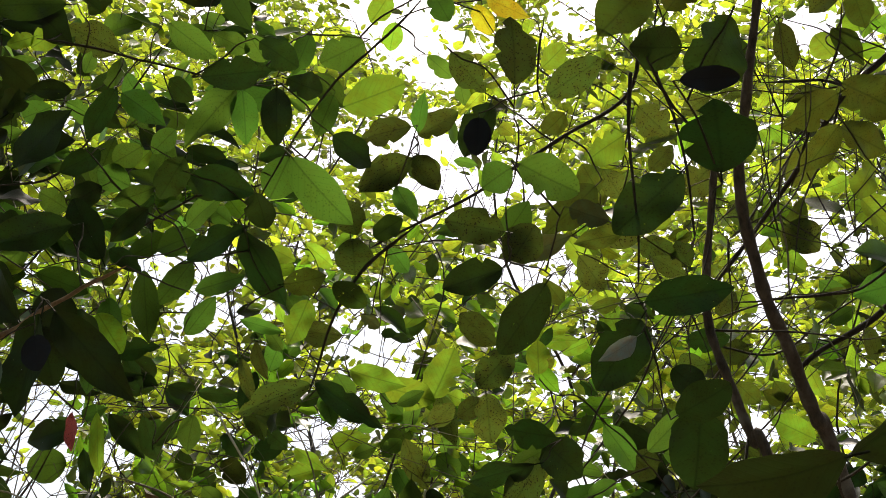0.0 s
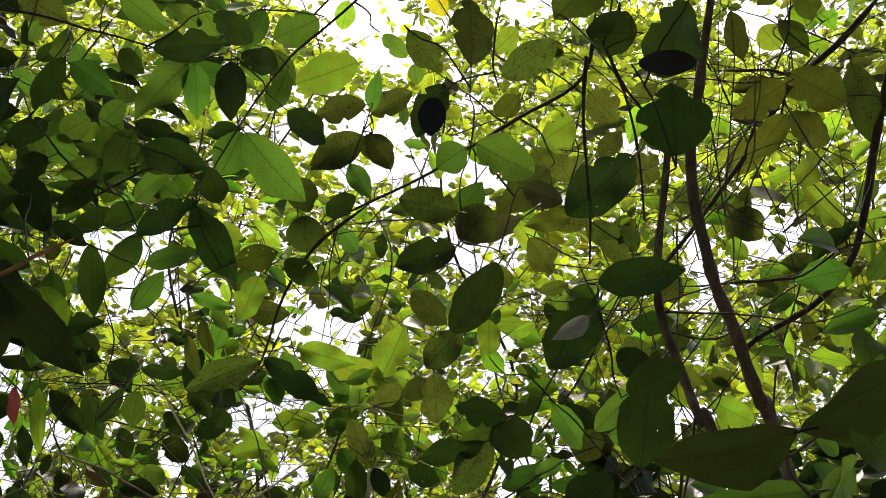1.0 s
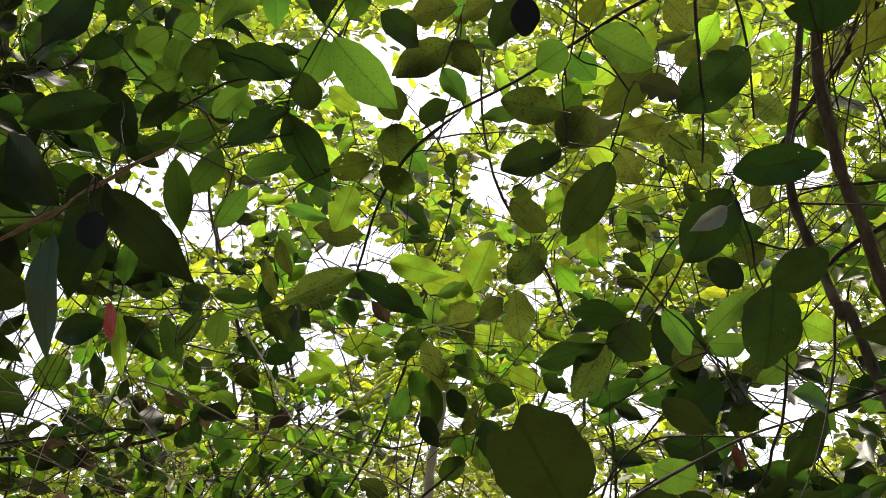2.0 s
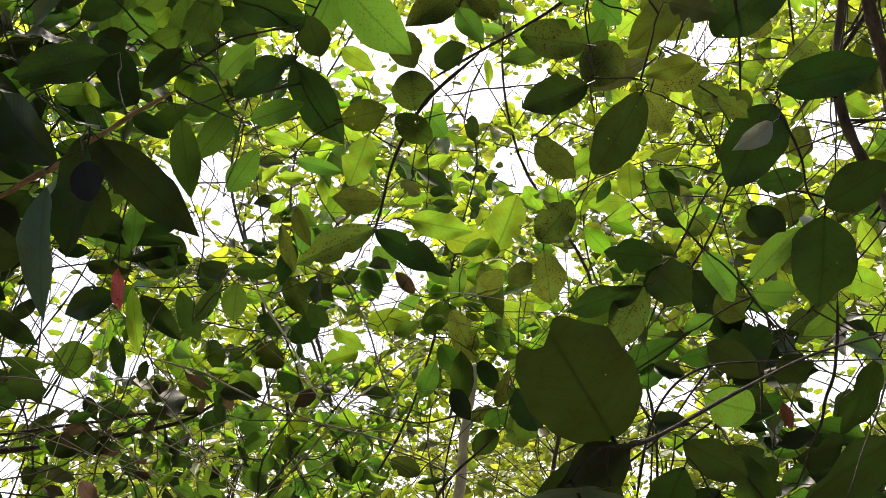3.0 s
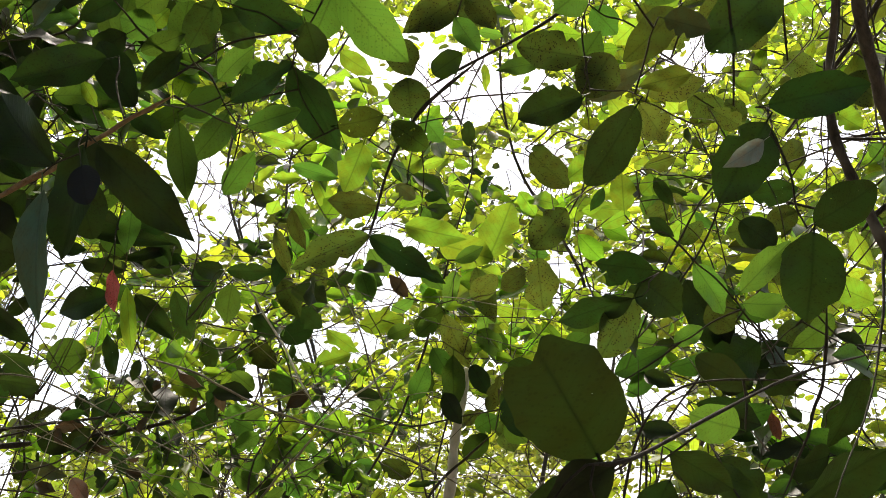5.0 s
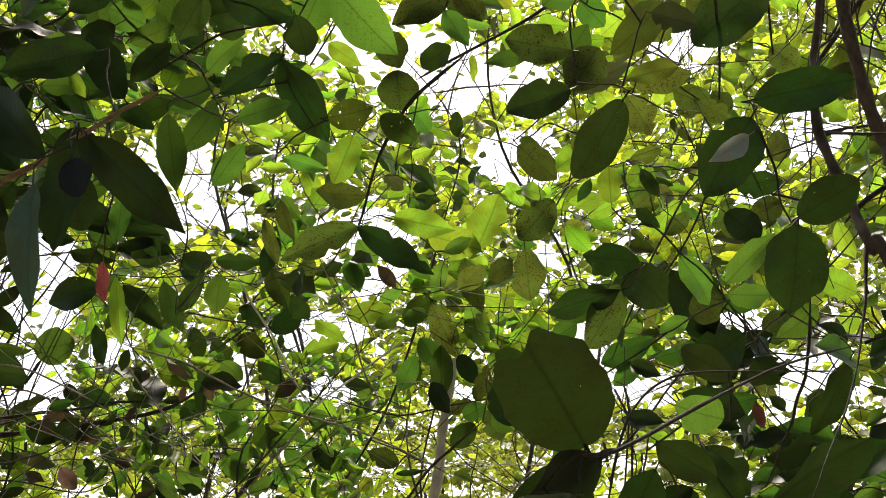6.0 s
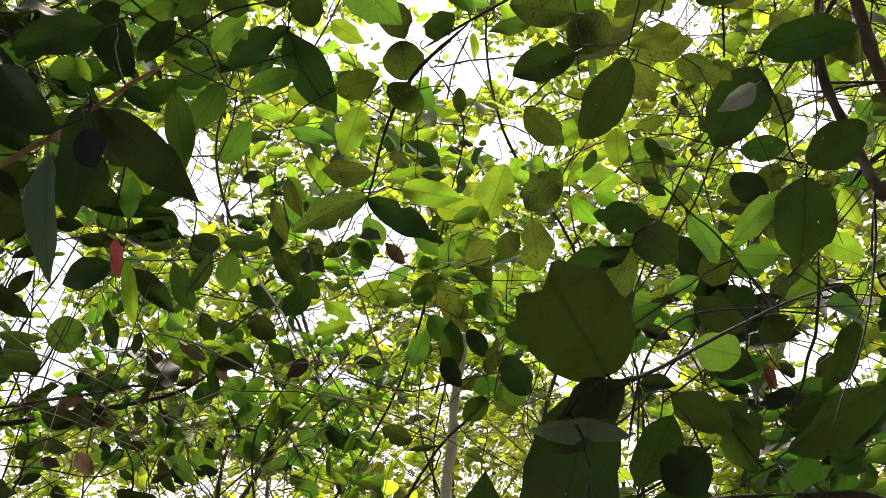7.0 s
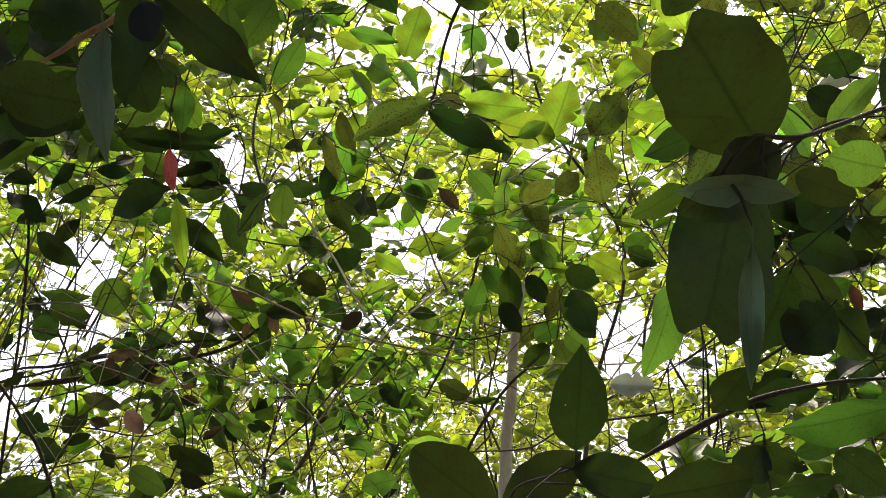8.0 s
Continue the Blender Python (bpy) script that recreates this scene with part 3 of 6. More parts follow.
limb(tree_b, "twig", 0.0015, [(0.575, 1.699, 2.328), (0.608, 1.668, 2.364), (0.666, 1.675, 2.397)], MAT_TWIG, 0.5)
limb(tree_b, "twig", 0.0016, [(0.571, 1.821, 2.293), (0.615, 1.801, 2.344), (0.674, 1.766, 2.380)], MAT_TWIG, 0.5)
limb(near, "stem", 0.0042, [(0.275, 1.369, 1.492), (0.42, 1.40, 1.46), (0.62, 1.45, 1.2), (0.72, 1.5, 0.6), (0.75, 1.52, -0.05)], MAT_TWIG, 2.0)
limb(left, "stem", 0.0046, [(-0.678, 1.360, 1.940), (-0.9, 1.35, 1.8), (-1.05, 1.38, 1.2), (-1.1, 1.4, 0.6), (-1.1, 1.4, -0.05)], MAT_RED_TWIG, 3.0)
limb(dry, "stem", 0.0071, [(-1.22, 2.598, 1.844), (-1.4, 2.6, 1.8), (-1.6, 2.65, 1.2), (-1.64, 2.65, 0.6), (-1.65, 2.65, -0.05)], MAT_STICK, 1.8)


FACING = Vector((0.0, -0.88, -0.47))
LEAVES = []
PICK = random.Random(11)


def leaf(kind, base, tip, width, turn, shape=None):
    """One leaf from its base to its tip; shape names one of the blades of its kind."""
    LEAVES.append((kind, Vector(base), Vector(tip), width, turn, shape))


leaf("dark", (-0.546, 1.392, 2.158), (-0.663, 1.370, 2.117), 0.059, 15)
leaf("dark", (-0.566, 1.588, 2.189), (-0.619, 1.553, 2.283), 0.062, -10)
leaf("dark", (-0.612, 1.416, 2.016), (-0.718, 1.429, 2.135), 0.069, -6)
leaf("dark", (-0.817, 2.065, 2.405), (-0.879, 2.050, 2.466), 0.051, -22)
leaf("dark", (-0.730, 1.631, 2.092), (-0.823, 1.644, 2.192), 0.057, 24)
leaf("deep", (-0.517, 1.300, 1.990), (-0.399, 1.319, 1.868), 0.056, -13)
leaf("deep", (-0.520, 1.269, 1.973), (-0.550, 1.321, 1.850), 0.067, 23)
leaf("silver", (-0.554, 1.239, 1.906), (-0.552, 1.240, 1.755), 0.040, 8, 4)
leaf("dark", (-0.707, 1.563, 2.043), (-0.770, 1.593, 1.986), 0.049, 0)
leaf("dark", (-0.715, 2.044, 2.411), (-0.644, 2.048, 2.361), 0.042, -21)
leaf("green", (-0.519, 1.671, 2.204), (-0.509, 1.708, 2.083), 0.047, -11)
leaf("green", (-0.456, 1.744, 2.255), (-0.511, 1.742, 2.161), 0.048, -21)
leaf("green", (-0.472, 1.807, 2.134), (-0.412, 1.769, 2.196), 0.046, 18)
leaf("green", (-0.501, 1.930, 2.389), (-0.592, 1.959, 2.372), 0.062, 19)
leaf("green", (-0.486, 1.791, 2.344), (-0.421, 1.747, 2.385), 0.049, -23)
leaf("dark", (-0.406, 1.515, 2.156), (-0.309, 1.477, 2.199), 0.048, -24)
leaf("green", (-0.358, 1.401, 2.058), (-0.287, 1.393, 2.077), 0.032, -3)
leaf("dark", (-0.467, 1.657, 2.419), (-0.522, 1.706, 2.357), 0.059, -8)
leaf("dark", (-0.469, 1.708, 2.398), (-0.405, 1.701, 2.365), 0.044, -9)
leaf("green", (-0.651, 1.740, 2.401), (-0.628, 1.734, 2.515), 0.051, 10)
leaf("green", (-0.591, 1.677, 2.338), (-0.517, 1.671, 2.364), 0.038, 14)
leaf("dark", (-0.571, 1.839, 2.435), (-0.631, 1.884, 2.375), 0.037, -9)
leaf("green", (-0.569, 1.631, 2.040), (-0.576, 1.637, 1.970), 0.035, 0)
leaf("dark", (-0.761, 1.961, 2.133), (-0.592, 1.969, 2.107), 0.032, -13)
leaf("dark", (-0.287, 1.428, 2.231), (-0.272, 1.470, 2.191), 0.052, 21)
leaf("dark", (-0.312, 1.483, 2.195), (-0.252, 1.571, 2.102), 0.066, 17)
leaf("eaten", (-0.252, 1.522, 2.117), (-0.183, 1.525, 2.130), 0.049, 22)
leaf("green", (-0.246, 1.491, 2.327), (-0.151, 1.541, 2.225), 0.076, 21)
leaf("spotted", (-0.172, 1.579, 2.292), (-0.144, 1.595, 2.237), 0.055, -12)
leaf("lime", (-0.297, 2.049, 2.546), (-0.228, 2.049, 2.491), 0.042, 8)
leaf("spotted", (-0.146, 1.598, 2.164), (-0.150, 1.568, 2.217), 0.063, -2)
leaf("eaten", (-0.173, 1.528, 2.121), (-0.122, 1.555, 2.092), 0.041, 7)
leaf("green", (-0.112, 1.537, 2.205), (-0.067, 1.543, 2.242), 0.039, 9)
leaf("green", (-0.076, 1.503, 2.281), (-0.042, 1.515, 2.223), 0.035, -6)
leaf("spotted", (-0.053, 1.652, 2.418), (-0.008, 1.655, 2.348), 0.049, -15)
leaf("spotted", (-0.054, 1.624, 2.399), (-0.152, 1.655, 2.347), 0.058, 14)
leaf("spotted", (0.092, 1.412, 2.157), (0.003, 1.416, 2.176), 0.056, 10)
leaf("dark", (0.088, 1.419, 2.101), (-0.001, 1.422, 2.067), 0.053, 21)
leaf("green", (0.056, 1.597, 2.254), (-0.015, 1.574, 2.229), 0.028, 11)
leaf("lime", (0.040, 2.680, 2.869), (0.042, 2.687, 2.791), 0.026, -17)
leaf("dark", (-0.026, 2.350, 2.533), (-0.023, 2.360, 2.470), 0.034, 17)
leaf("spotted", (0.027, 1.547, 2.078), (0.084, 1.571, 2.030), 0.046, 3)
leaf("lime", (-0.216, 1.562, 2.106), (-0.246, 1.588, 2.040), 0.050, 22)
leaf("green", (-0.320, 1.550, 2.069), (-0.252, 1.568, 2.052), 0.023, -5)
leaf("spotted", (-0.230, 2.255, 2.289), (-0.356, 2.302, 2.318), 0.059, -4)
leaf("spotted", (-0.212, 1.616, 1.982), (-0.329, 1.618, 1.935), 0.049, 21)
leaf("dark", (-0.218, 1.717, 2.019), (-0.102, 1.694, 1.929), 0.044, -8)
leaf("lime", (-0.163, 1.748, 2.047), (-0.063, 1.714, 2.008), 0.046, -15)
leaf("dark", (-0.159, 1.873, 2.083), (-0.131, 1.866, 2.079), 0.016, -16)
leaf("lime", (-0.018, 1.881, 2.034), (0.023, 1.857, 2.124), 0.067, -20)
leaf("spotted", (0.139, 2.011, 2.173), (0.069, 2.007, 2.090), 0.068, 16)
leaf("lime", (-0.105, 1.816, 2.037), (-0.015, 1.853, 2.021), 0.059, 1)
leaf("green", (-0.081, 1.787, 1.995), (-0.031, 1.790, 2.022), 0.026, 0)
leaf("spotted", (0.106, 1.508, 2.147), (0.145, 1.484, 2.203), 0.066, -19)
leaf("grey", (0.131, 1.636, 2.209), (0.214, 1.592, 2.236), 0.041, -11)
leaf("dark", (0.143, 1.346, 2.046), (0.081, 1.385, 1.955), 0.066, -21)
leaf("spotted", (0.264, 1.853, 2.311), (0.321, 1.912, 2.259), 0.065, -15)
leaf("spotted", (0.307, 2.009, 2.425), (0.445, 2.023, 2.439), 0.062, 21)
leaf("olive", (0.241, 1.460, 2.259), (0.161, 1.454, 2.176), 0.057, -1)
leaf("dark", (0.229, 1.137, 1.917), (0.178, 1.169, 1.841), 0.061, 8)
leaf("pale", (0.221, 1.125, 1.892), (0.178, 1.121, 1.860), 0.022, -8)
leaf("dark", (0.237, 1.145, 1.942), (0.333, 1.108, 1.944), 0.047, -5)
leaf("dark", (0.258, 1.125, 1.800), (0.313, 1.095, 1.826), 0.050, 11)
leaf("dark", (0.337, 1.328, 1.865), (0.326, 1.364, 1.763), 0.079, 9)
leaf("green", (0.303, 1.532, 1.854), (0.368, 1.492, 1.913), 0.038, -24)
leaf("green", (0.238, 1.511, 1.889), (0.293, 1.568, 1.831), 0.042, -17)
leaf("dark", (0.150, 1.372, 1.836), (0.081, 1.387, 1.851), 0.044, -14)
leaf("spotted", (0.602, 2.272, 2.224), (0.528, 2.309, 2.222), 0.078, -14)
leaf("spotted", (0.779, 2.531, 2.356), (0.696, 2.535, 2.324), 0.066, 19)
leaf("lime", (0.140, 1.466, 1.952), (0.139, 1.456, 2.001), 0.035, -6)
leaf("dark", (0.322, 2.047, 2.249), (0.360, 2.071, 2.196), 0.029, 9)
leaf("dark", (0.329, 2.149, 2.205), (0.375, 2.148, 2.160), 0.032, 21)
leaf("olive", (0.318, 2.104, 2.297), (0.389, 2.105, 2.314), 0.035, 10)
leaf("spotted", (0.458, 2.233, 2.515), (0.554, 2.259, 2.483), 0.065, 16)
leaf("dark", (-0.652, 1.817, 1.964), (-0.756, 1.851, 1.943), 0.053, 18)
leaf("red", (-0.583, 1.606, 1.934), (-0.583, 1.627, 1.876), 0.023, 11)
leaf("lime", (-0.710, 2.093, 2.065), (-0.705, 2.134, 1.938), 0.031, -9)
leaf("dark", (-0.778, 2.383, 2.141), (-0.695, 2.419, 2.040), 0.051, -22)
leaf("dark", (-0.636, 2.168, 2.078), (-0.615, 2.249, 1.987), 0.045, 1)
leaf("green", (-0.486, 1.994, 2.033), (-0.502, 2.020, 1.966), 0.051, 16)
leaf("green", (-1.130, 2.829, 2.110), (-1.038, 2.870, 2.132), 0.101, 3)
leaf("dark", (-1.068, 2.407, 1.961), (-0.978, 2.413, 1.947), 0.056, 5)
leaf("dark", (-0.577, 2.376, 2.190), (-0.461, 2.357, 2.175), 0.040, 1)
leaf("dark", (-1.039, 2.248, 2.078), (-0.956, 2.268, 2.003), 0.049, 0)
leaf("dark", (-0.737, 2.918, 2.179), (-0.719, 2.938, 2.097), 0.050, -12)
leaf("dried", (-0.964, 2.624, 1.774), (-0.932, 2.639, 1.724), 0.047, 8)
leaf("lime", (-0.383, 2.667, 2.127), (-0.303, 2.715, 2.076), 0.046, 24)
leaf("lime", (-0.349, 3.004, 2.147), (-0.448, 2.992, 2.114), 0.064, 22)
leaf("lime", (-0.310, 2.912, 2.114), (-0.322, 2.959, 2.033), 0.027, -3)
leaf("spotted", (0.090, 2.112, 2.110), (0.100, 2.167, 2.019), 0.076, -22)
leaf("dark", (0.120, 1.363, 1.798), (0.033, 1.413, 1.784), 0.040, -12)
leaf("spotted", (0.131, 1.402, 1.815), (0.084, 1.401, 1.736), 0.055, -16)
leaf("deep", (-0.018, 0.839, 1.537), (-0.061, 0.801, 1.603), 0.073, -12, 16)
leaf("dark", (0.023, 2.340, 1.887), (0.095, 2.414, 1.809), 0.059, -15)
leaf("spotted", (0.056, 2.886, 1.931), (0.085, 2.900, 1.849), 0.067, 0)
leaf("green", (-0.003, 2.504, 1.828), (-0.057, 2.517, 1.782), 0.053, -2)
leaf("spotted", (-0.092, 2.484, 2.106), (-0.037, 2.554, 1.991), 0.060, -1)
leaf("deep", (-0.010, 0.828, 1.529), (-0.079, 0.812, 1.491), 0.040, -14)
leaf("dark", (0.138, 1.400, 1.836), (0.186, 1.402, 1.789), 0.059, -12)
leaf("green", (0.118, 0.985, 1.576), (0.079, 0.980, 1.587), 0.036, -8)
leaf("green", (0.313, 2.040, 1.863), (0.421, 2.066, 1.898), 0.051, 21)
leaf("green", (0.222, 1.606, 1.802), (0.265, 1.604, 1.824), 0.028, -16)
leaf("deep", (0.234, 1.325, 1.680), (0.181, 1.344, 1.719), 0.042, -21)
leaf("green", (0.378, 2.009, 1.752), (0.488, 2.025, 1.785), 0.052, -4)
leaf("red", (0.470, 1.981, 1.768), (0.482, 1.993, 1.720), 0.021, 23)
leaf("dark", (0.258, 1.565, 1.635), (0.309, 1.557, 1.567), 0.054, -12)
leaf("deep", (0.294, 1.428, 1.548), (0.405, 1.386, 1.622), 0.083, 20)
leaf("green", (0.451, 2.093, 1.992), (0.559, 2.130, 1.988), 0.048, 17)
leaf("dark", (0.705, 2.387, 1.799), (0.741, 2.371, 1.864), 0.051, 14)
leaf("lime", (0.863, 2.386, 2.079), (0.766, 2.386, 2.132), 0.065, 6)
leaf("green", (0.622, 2.018, 1.951), (0.548, 2.039, 1.891), 0.065, -19)
leaf("dark", (0.352, 2.013, 2.026), (0.428, 2.025, 1.876), 0.075, 16)
leaf("dark", (0.595, 1.856, 1.808), (0.536, 1.901, 1.689), 0.054, -5)
leaf("green", (0.234, 2.174, 1.888), (0.334, 2.110, 1.923), 0.054, -6)
leaf("deep", (-0.094, 1.305, 1.432), (-0.085, 1.241, 1.518), 0.054, -4)
leaf("deep", (-0.181, 1.248, 1.377), (-0.251, 1.238, 1.436), 0.065, -7)
leaf("deep", (-0.170, 1.387, 1.388), (-0.075, 1.411, 1.446), 0.058, -11)
leaf("deep", (-0.102, 1.283, 1.414), (-0.014, 1.313, 1.394), 0.048, -21)
leaf("deep", (-0.046, 1.204, 1.375), (0.045, 1.198, 1.383), 0.049, -3)
leaf("green", (0.257, 1.354, 1.463), (0.138, 1.421, 1.449), 0.055, -17)
leaf("deep", (-0.031, 0.852, 1.526), (-0.063, 0.849, 1.424), 0.076, -18, 17)
leaf("silver", (-0.043, 0.800, 1.466), (-0.050, 0.825, 1.393), 0.013, 14, 1)
leaf("silver", (-0.049, 0.806, 1.505), (-0.015, 0.800, 1.489), 0.016, 20, 4)
leaf("silver", (-0.033, 0.805, 1.503), (-0.078, 0.800, 1.495), 0.018, -20, 4)
leaf("green", (0.100, 1.640, 1.694), (0.050, 1.647, 1.568), 0.064, -23)
leaf("pale", (0.065, 1.704, 1.566), (0.009, 1.729, 1.577), 0.036, 42, 5)
leaf("dark", (0.084, 1.739, 1.524), (0.023, 1.738, 1.493), 0.054, -11)
leaf("green", (0.233, 2.047, 1.994), (0.135, 2.065, 1.945), 0.055, -12)
leaf("dark", (0.022, 2.189, 1.854), (0.062, 2.185, 1.771), 0.064, 22)
leaf("dark", (-0.964, 1.970, 1.528), (-0.882, 2.007, 1.539), 0.039, 1)
leaf("dark", (-0.837, 2.669, 1.676), (-0.784, 2.706, 1.634), 0.055, -5)
leaf("dark", (-1.247, 2.760, 2.080), (-1.188, 2.766, 2.003), 0.057, 10)
leaf("green", (-0.149, 2.383, 2.202), (-0.091, 2.430, 2.145), 0.045, -8)
leaf("green", (-0.074, 2.480, 2.008), (-0.077, 2.528, 1.894), 0.053, -5)
leaf("spotted", (-0.008, 2.602, 2.259), (0.034, 2.626, 2.119), 0.063, 14)
leaf("dark", (0.220, 1.509, 1.696), (0.315, 1.534, 1.667), 0.049, -3)
leaf("dark", (0.117, 1.483, 1.442), (0.173, 1.530, 1.392), 0.052, -6)
leaf("dark", (0.229, 1.515, 1.438), (0.273, 1.502, 1.389), 0.052, 0)
leaf("green", (-0.650, 1.476, 2.620), (-0.797, 1.471, 2.612), 0.057, 5)
leaf("lime", (-0.785, 1.663, 2.686), (-0.835, 1.667, 2.670), 0.036, 15)
leaf("lime", (-0.727, 1.648, 2.698), (-0.792, 1.677, 2.670), 0.046, -9)
leaf("dark", (-0.680, 1.630, 2.545), (-0.752, 1.605, 2.531), 0.037, 0)
leaf("silver", (-0.782, 1.700, 2.404), (-0.706, 1.631, 2.458), 0.037, -17)
leaf("spotted", (-0.657, 1.769, 2.725), (-0.752, 1.723, 2.757), 0.071, -1)
leaf("green", (-0.498, 1.567, 2.649), (-0.414, 1.596, 2.589), 0.056, 18)
leaf("dark", (-0.413, 1.506, 2.493), (-0.297, 1.536, 2.525), 0.057, 1)
leaf("dark", (-0.310, 1.470, 2.539), (-0.247, 1.503, 2.508), 0.050, -8)
leaf("dark", (-0.257, 1.371, 2.384), (-0.254, 1.386, 2.291), 0.049, -5)
leaf("dark", (-0.247, 1.400, 2.418), (-0.189, 1.397, 2.390), 0.047, -23)
leaf("green", (-0.380, 1.632, 2.548), (-0.461, 1.621, 2.419), 0.068, 22)
leaf("green", (-0.366, 1.625, 2.541), (-0.357, 1.651, 2.444), 0.051, -15)
leaf("green", (-0.556, 1.533, 2.477), (-0.476, 1.543, 2.423), 0.048, -15)
leaf("green", (-0.264, 1.576, 2.375), (-0.299, 1.613, 2.313), 0.065, -22)
leaf("green", (-0.155, 1.714, 2.710), (-0.245, 1.761, 2.693), 0.070, -16)
leaf("lime", (-0.208, 1.871, 2.658), (-0.079, 1.885, 2.724), 0.082, 16)
leaf("spotted", (-0.052, 1.475, 2.375), (-0.140, 1.500, 2.367), 0.048, 16)
leaf("dark", (-0.170, 1.404, 2.318), (-0.110, 1.455, 2.290), 0.049, -21)
leaf("spotted", (-0.059, 1.659, 2.419), (-0.168, 1.722, 2.392), 0.055, 21)
leaf("spotted", (-0.060, 1.711, 2.442), (-0.005, 1.710, 2.397), 0.059, -23)
leaf("green", (-0.045, 1.645, 2.462), (-0.036, 1.590, 2.515), 0.029, -13)
leaf("spotted", (0.012, 1.316, 2.411), (0.065, 1.356, 2.363), 0.046, 4)
leaf("spotted", (0.105, 1.305, 2.346), (0.105, 1.285, 2.457), 0.071, 23)
leaf("green", (-0.028, 1.597, 2.596), (0.017, 1.619, 2.564), 0.033, 3)
leaf("green", (0.037, 1.869, 2.714), (0.045, 1.885, 2.672), 0.034, -10)
leaf("dark", (0.099, 1.862, 2.662), (0.048, 1.887, 2.542), 0.074, 24)
leaf("spotted", (-0.047, 1.706, 2.493), (0.030, 1.683, 2.528), 0.054, -20)
leaf("spotted", (0.165, 1.412, 2.396), (0.246, 1.366, 2.432), 0.054, 8)
leaf("green", (0.105, 1.411, 2.264), (0.059, 1.424, 2.237), 0.052, 7)
leaf("green", (0.098, 1.191, 2.151), (0.177, 1.222, 2.125), 0.058, -9)
leaf("dark", (0.344, 1.253, 2.375), (0.269, 1.252, 2.374), 0.069, -21)
leaf("dark", (0.321, 0.959, 2.212), (0.286, 0.988, 2.129), 0.073, -15)
leaf("dark", (0.513, 1.555, 2.613), (0.555, 1.610, 2.541), 0.058, 19)
leaf("dark", (0.307, 1.019, 2.046), (0.299, 0.980, 2.118), 0.082, -12)
leaf("dark", (0.345, 1.335, 2.217), (0.244, 1.352, 2.124), 0.078, 24)
leaf("olive", (0.314, 1.314, 2.529), (0.237, 1.313, 2.446), 0.082, 14)
leaf("spotted", (0.585, 1.500, 2.602), (0.616, 1.548, 2.529), 0.044, 4)
leaf("olive", (0.662, 1.489, 2.448), (0.567, 1.510, 2.391), 0.063, -20)
leaf("olive", (0.675, 1.498, 2.474), (0.764, 1.497, 2.417), 0.076, 1)
leaf("spotted", (0.959, 1.816, 2.712), (1.006, 1.876, 2.558), 0.075, 11)
leaf("olive", (0.700, 1.592, 2.443), (0.789, 1.633, 2.417), 0.065, -14)
leaf("lime", (0.779, 1.661, 2.413), (0.734, 1.661, 2.338), 0.050, -10)
leaf("lime", (0.771, 1.723, 2.368), (0.849, 1.767, 2.309), 0.066, -21)
leaf("olive", (0.667, 1.519, 2.405), (0.610, 1.570, 2.339), 0.051, 3)
leaf("olive", (0.778, 2.050, 2.276), (0.866, 2.061, 2.324), 0.045, -10)
leaf("deep", (0.294, 0.751, 1.670), (0.192, 0.794, 1.646), 0.054, -17)
leaf("deep", (0.310, 0.787, 1.680), (0.396, 0.727, 1.729), 0.063, 22)
leaf("green", (0.367, 0.908, 1.655), (0.246, 0.880, 1.637), 0.032, -3)
leaf("dark", (0.474, 1.043, 1.749), (0.535, 1.086, 1.708), 0.042, -7)
leaf("dark", (-0.394, 1.444, 2.272), (-0.291, 1.456, 2.240), 0.055, -6)
leaf("green", (0.098, 1.552, 2.212), (0.141, 1.515, 2.258), 0.049, 12)
leaf("grey", (0.171, 1.269, 2.126), (0.223, 1.258, 2.101), 0.036, -1)
leaf("olive", (0.325, 1.715, 2.293), (0.238, 1.742, 2.286), 0.042, 20)
leaf("lime", (0.382, 1.927, 2.622), (0.296, 1.920, 2.555), 0.073, -18)
leaf("spotted", (0.440, 2.007, 2.375), (0.516, 2.043, 2.346), 0.043, 8)
leaf("yellow", (0.105, 2.135, 3.143), (0.211, 2.128, 3.073), 0.050, 22)
leaf("lime", (-0.121, 1.940, 3.001), (-0.169, 1.996, 2.960), 0.056, -15)
leaf("green", (-0.021, 1.624, 2.763), (0.013, 1.651, 2.713), 0.050, 2)
leaf("green", (-0.397, 1.551, 2.713), (-0.350, 1.564, 2.632), 0.049, 3)
leaf("green", (-0.440, 1.660, 2.691), (-0.370, 1.673, 2.658), 0.042, -13)
leaf("green", (-0.439, 1.663, 2.699), (-0.531, 1.663, 2.667), 0.050, 4)
leaf("dark", (-0.629, 1.678, 2.444), (-0.693, 1.664, 2.392), 0.045, -15)
leaf("dark", (-0.588, 1.600, 2.531), (-0.661, 1.672, 2.462), 0.044, -7)
leaf("dark", (-0.504, 1.609, 2.294), (-0.576, 1.645, 2.247), 0.041, -2)
leaf("olive", (0.741, 1.820, 2.540), (0.705, 1.880, 2.476), 0.058, 10)
leaf("yellow", (0.122, 2.167, 3.054), (0.078, 2.119, 3.105), 0.055, -24)
leaf("green", (-0.268, 1.755, 2.759), (-0.298, 1.761, 2.668), 0.048, -20)
leaf("green", (-0.199, 1.617, 2.524), (-0.231, 1.657, 2.465), 0.045, -1)
leaf("green", (-0.754, 1.857, 2.732), (-0.720, 1.828, 2.811), 0.049, -14)
leaf("green", (-0.644, 1.782, 2.682), (-0.593, 1.799, 2.600), 0.047, 16)
leaf("olive", (0.341, 1.306, 2.478), (0.389, 1.296, 2.545), 0.063, -16)
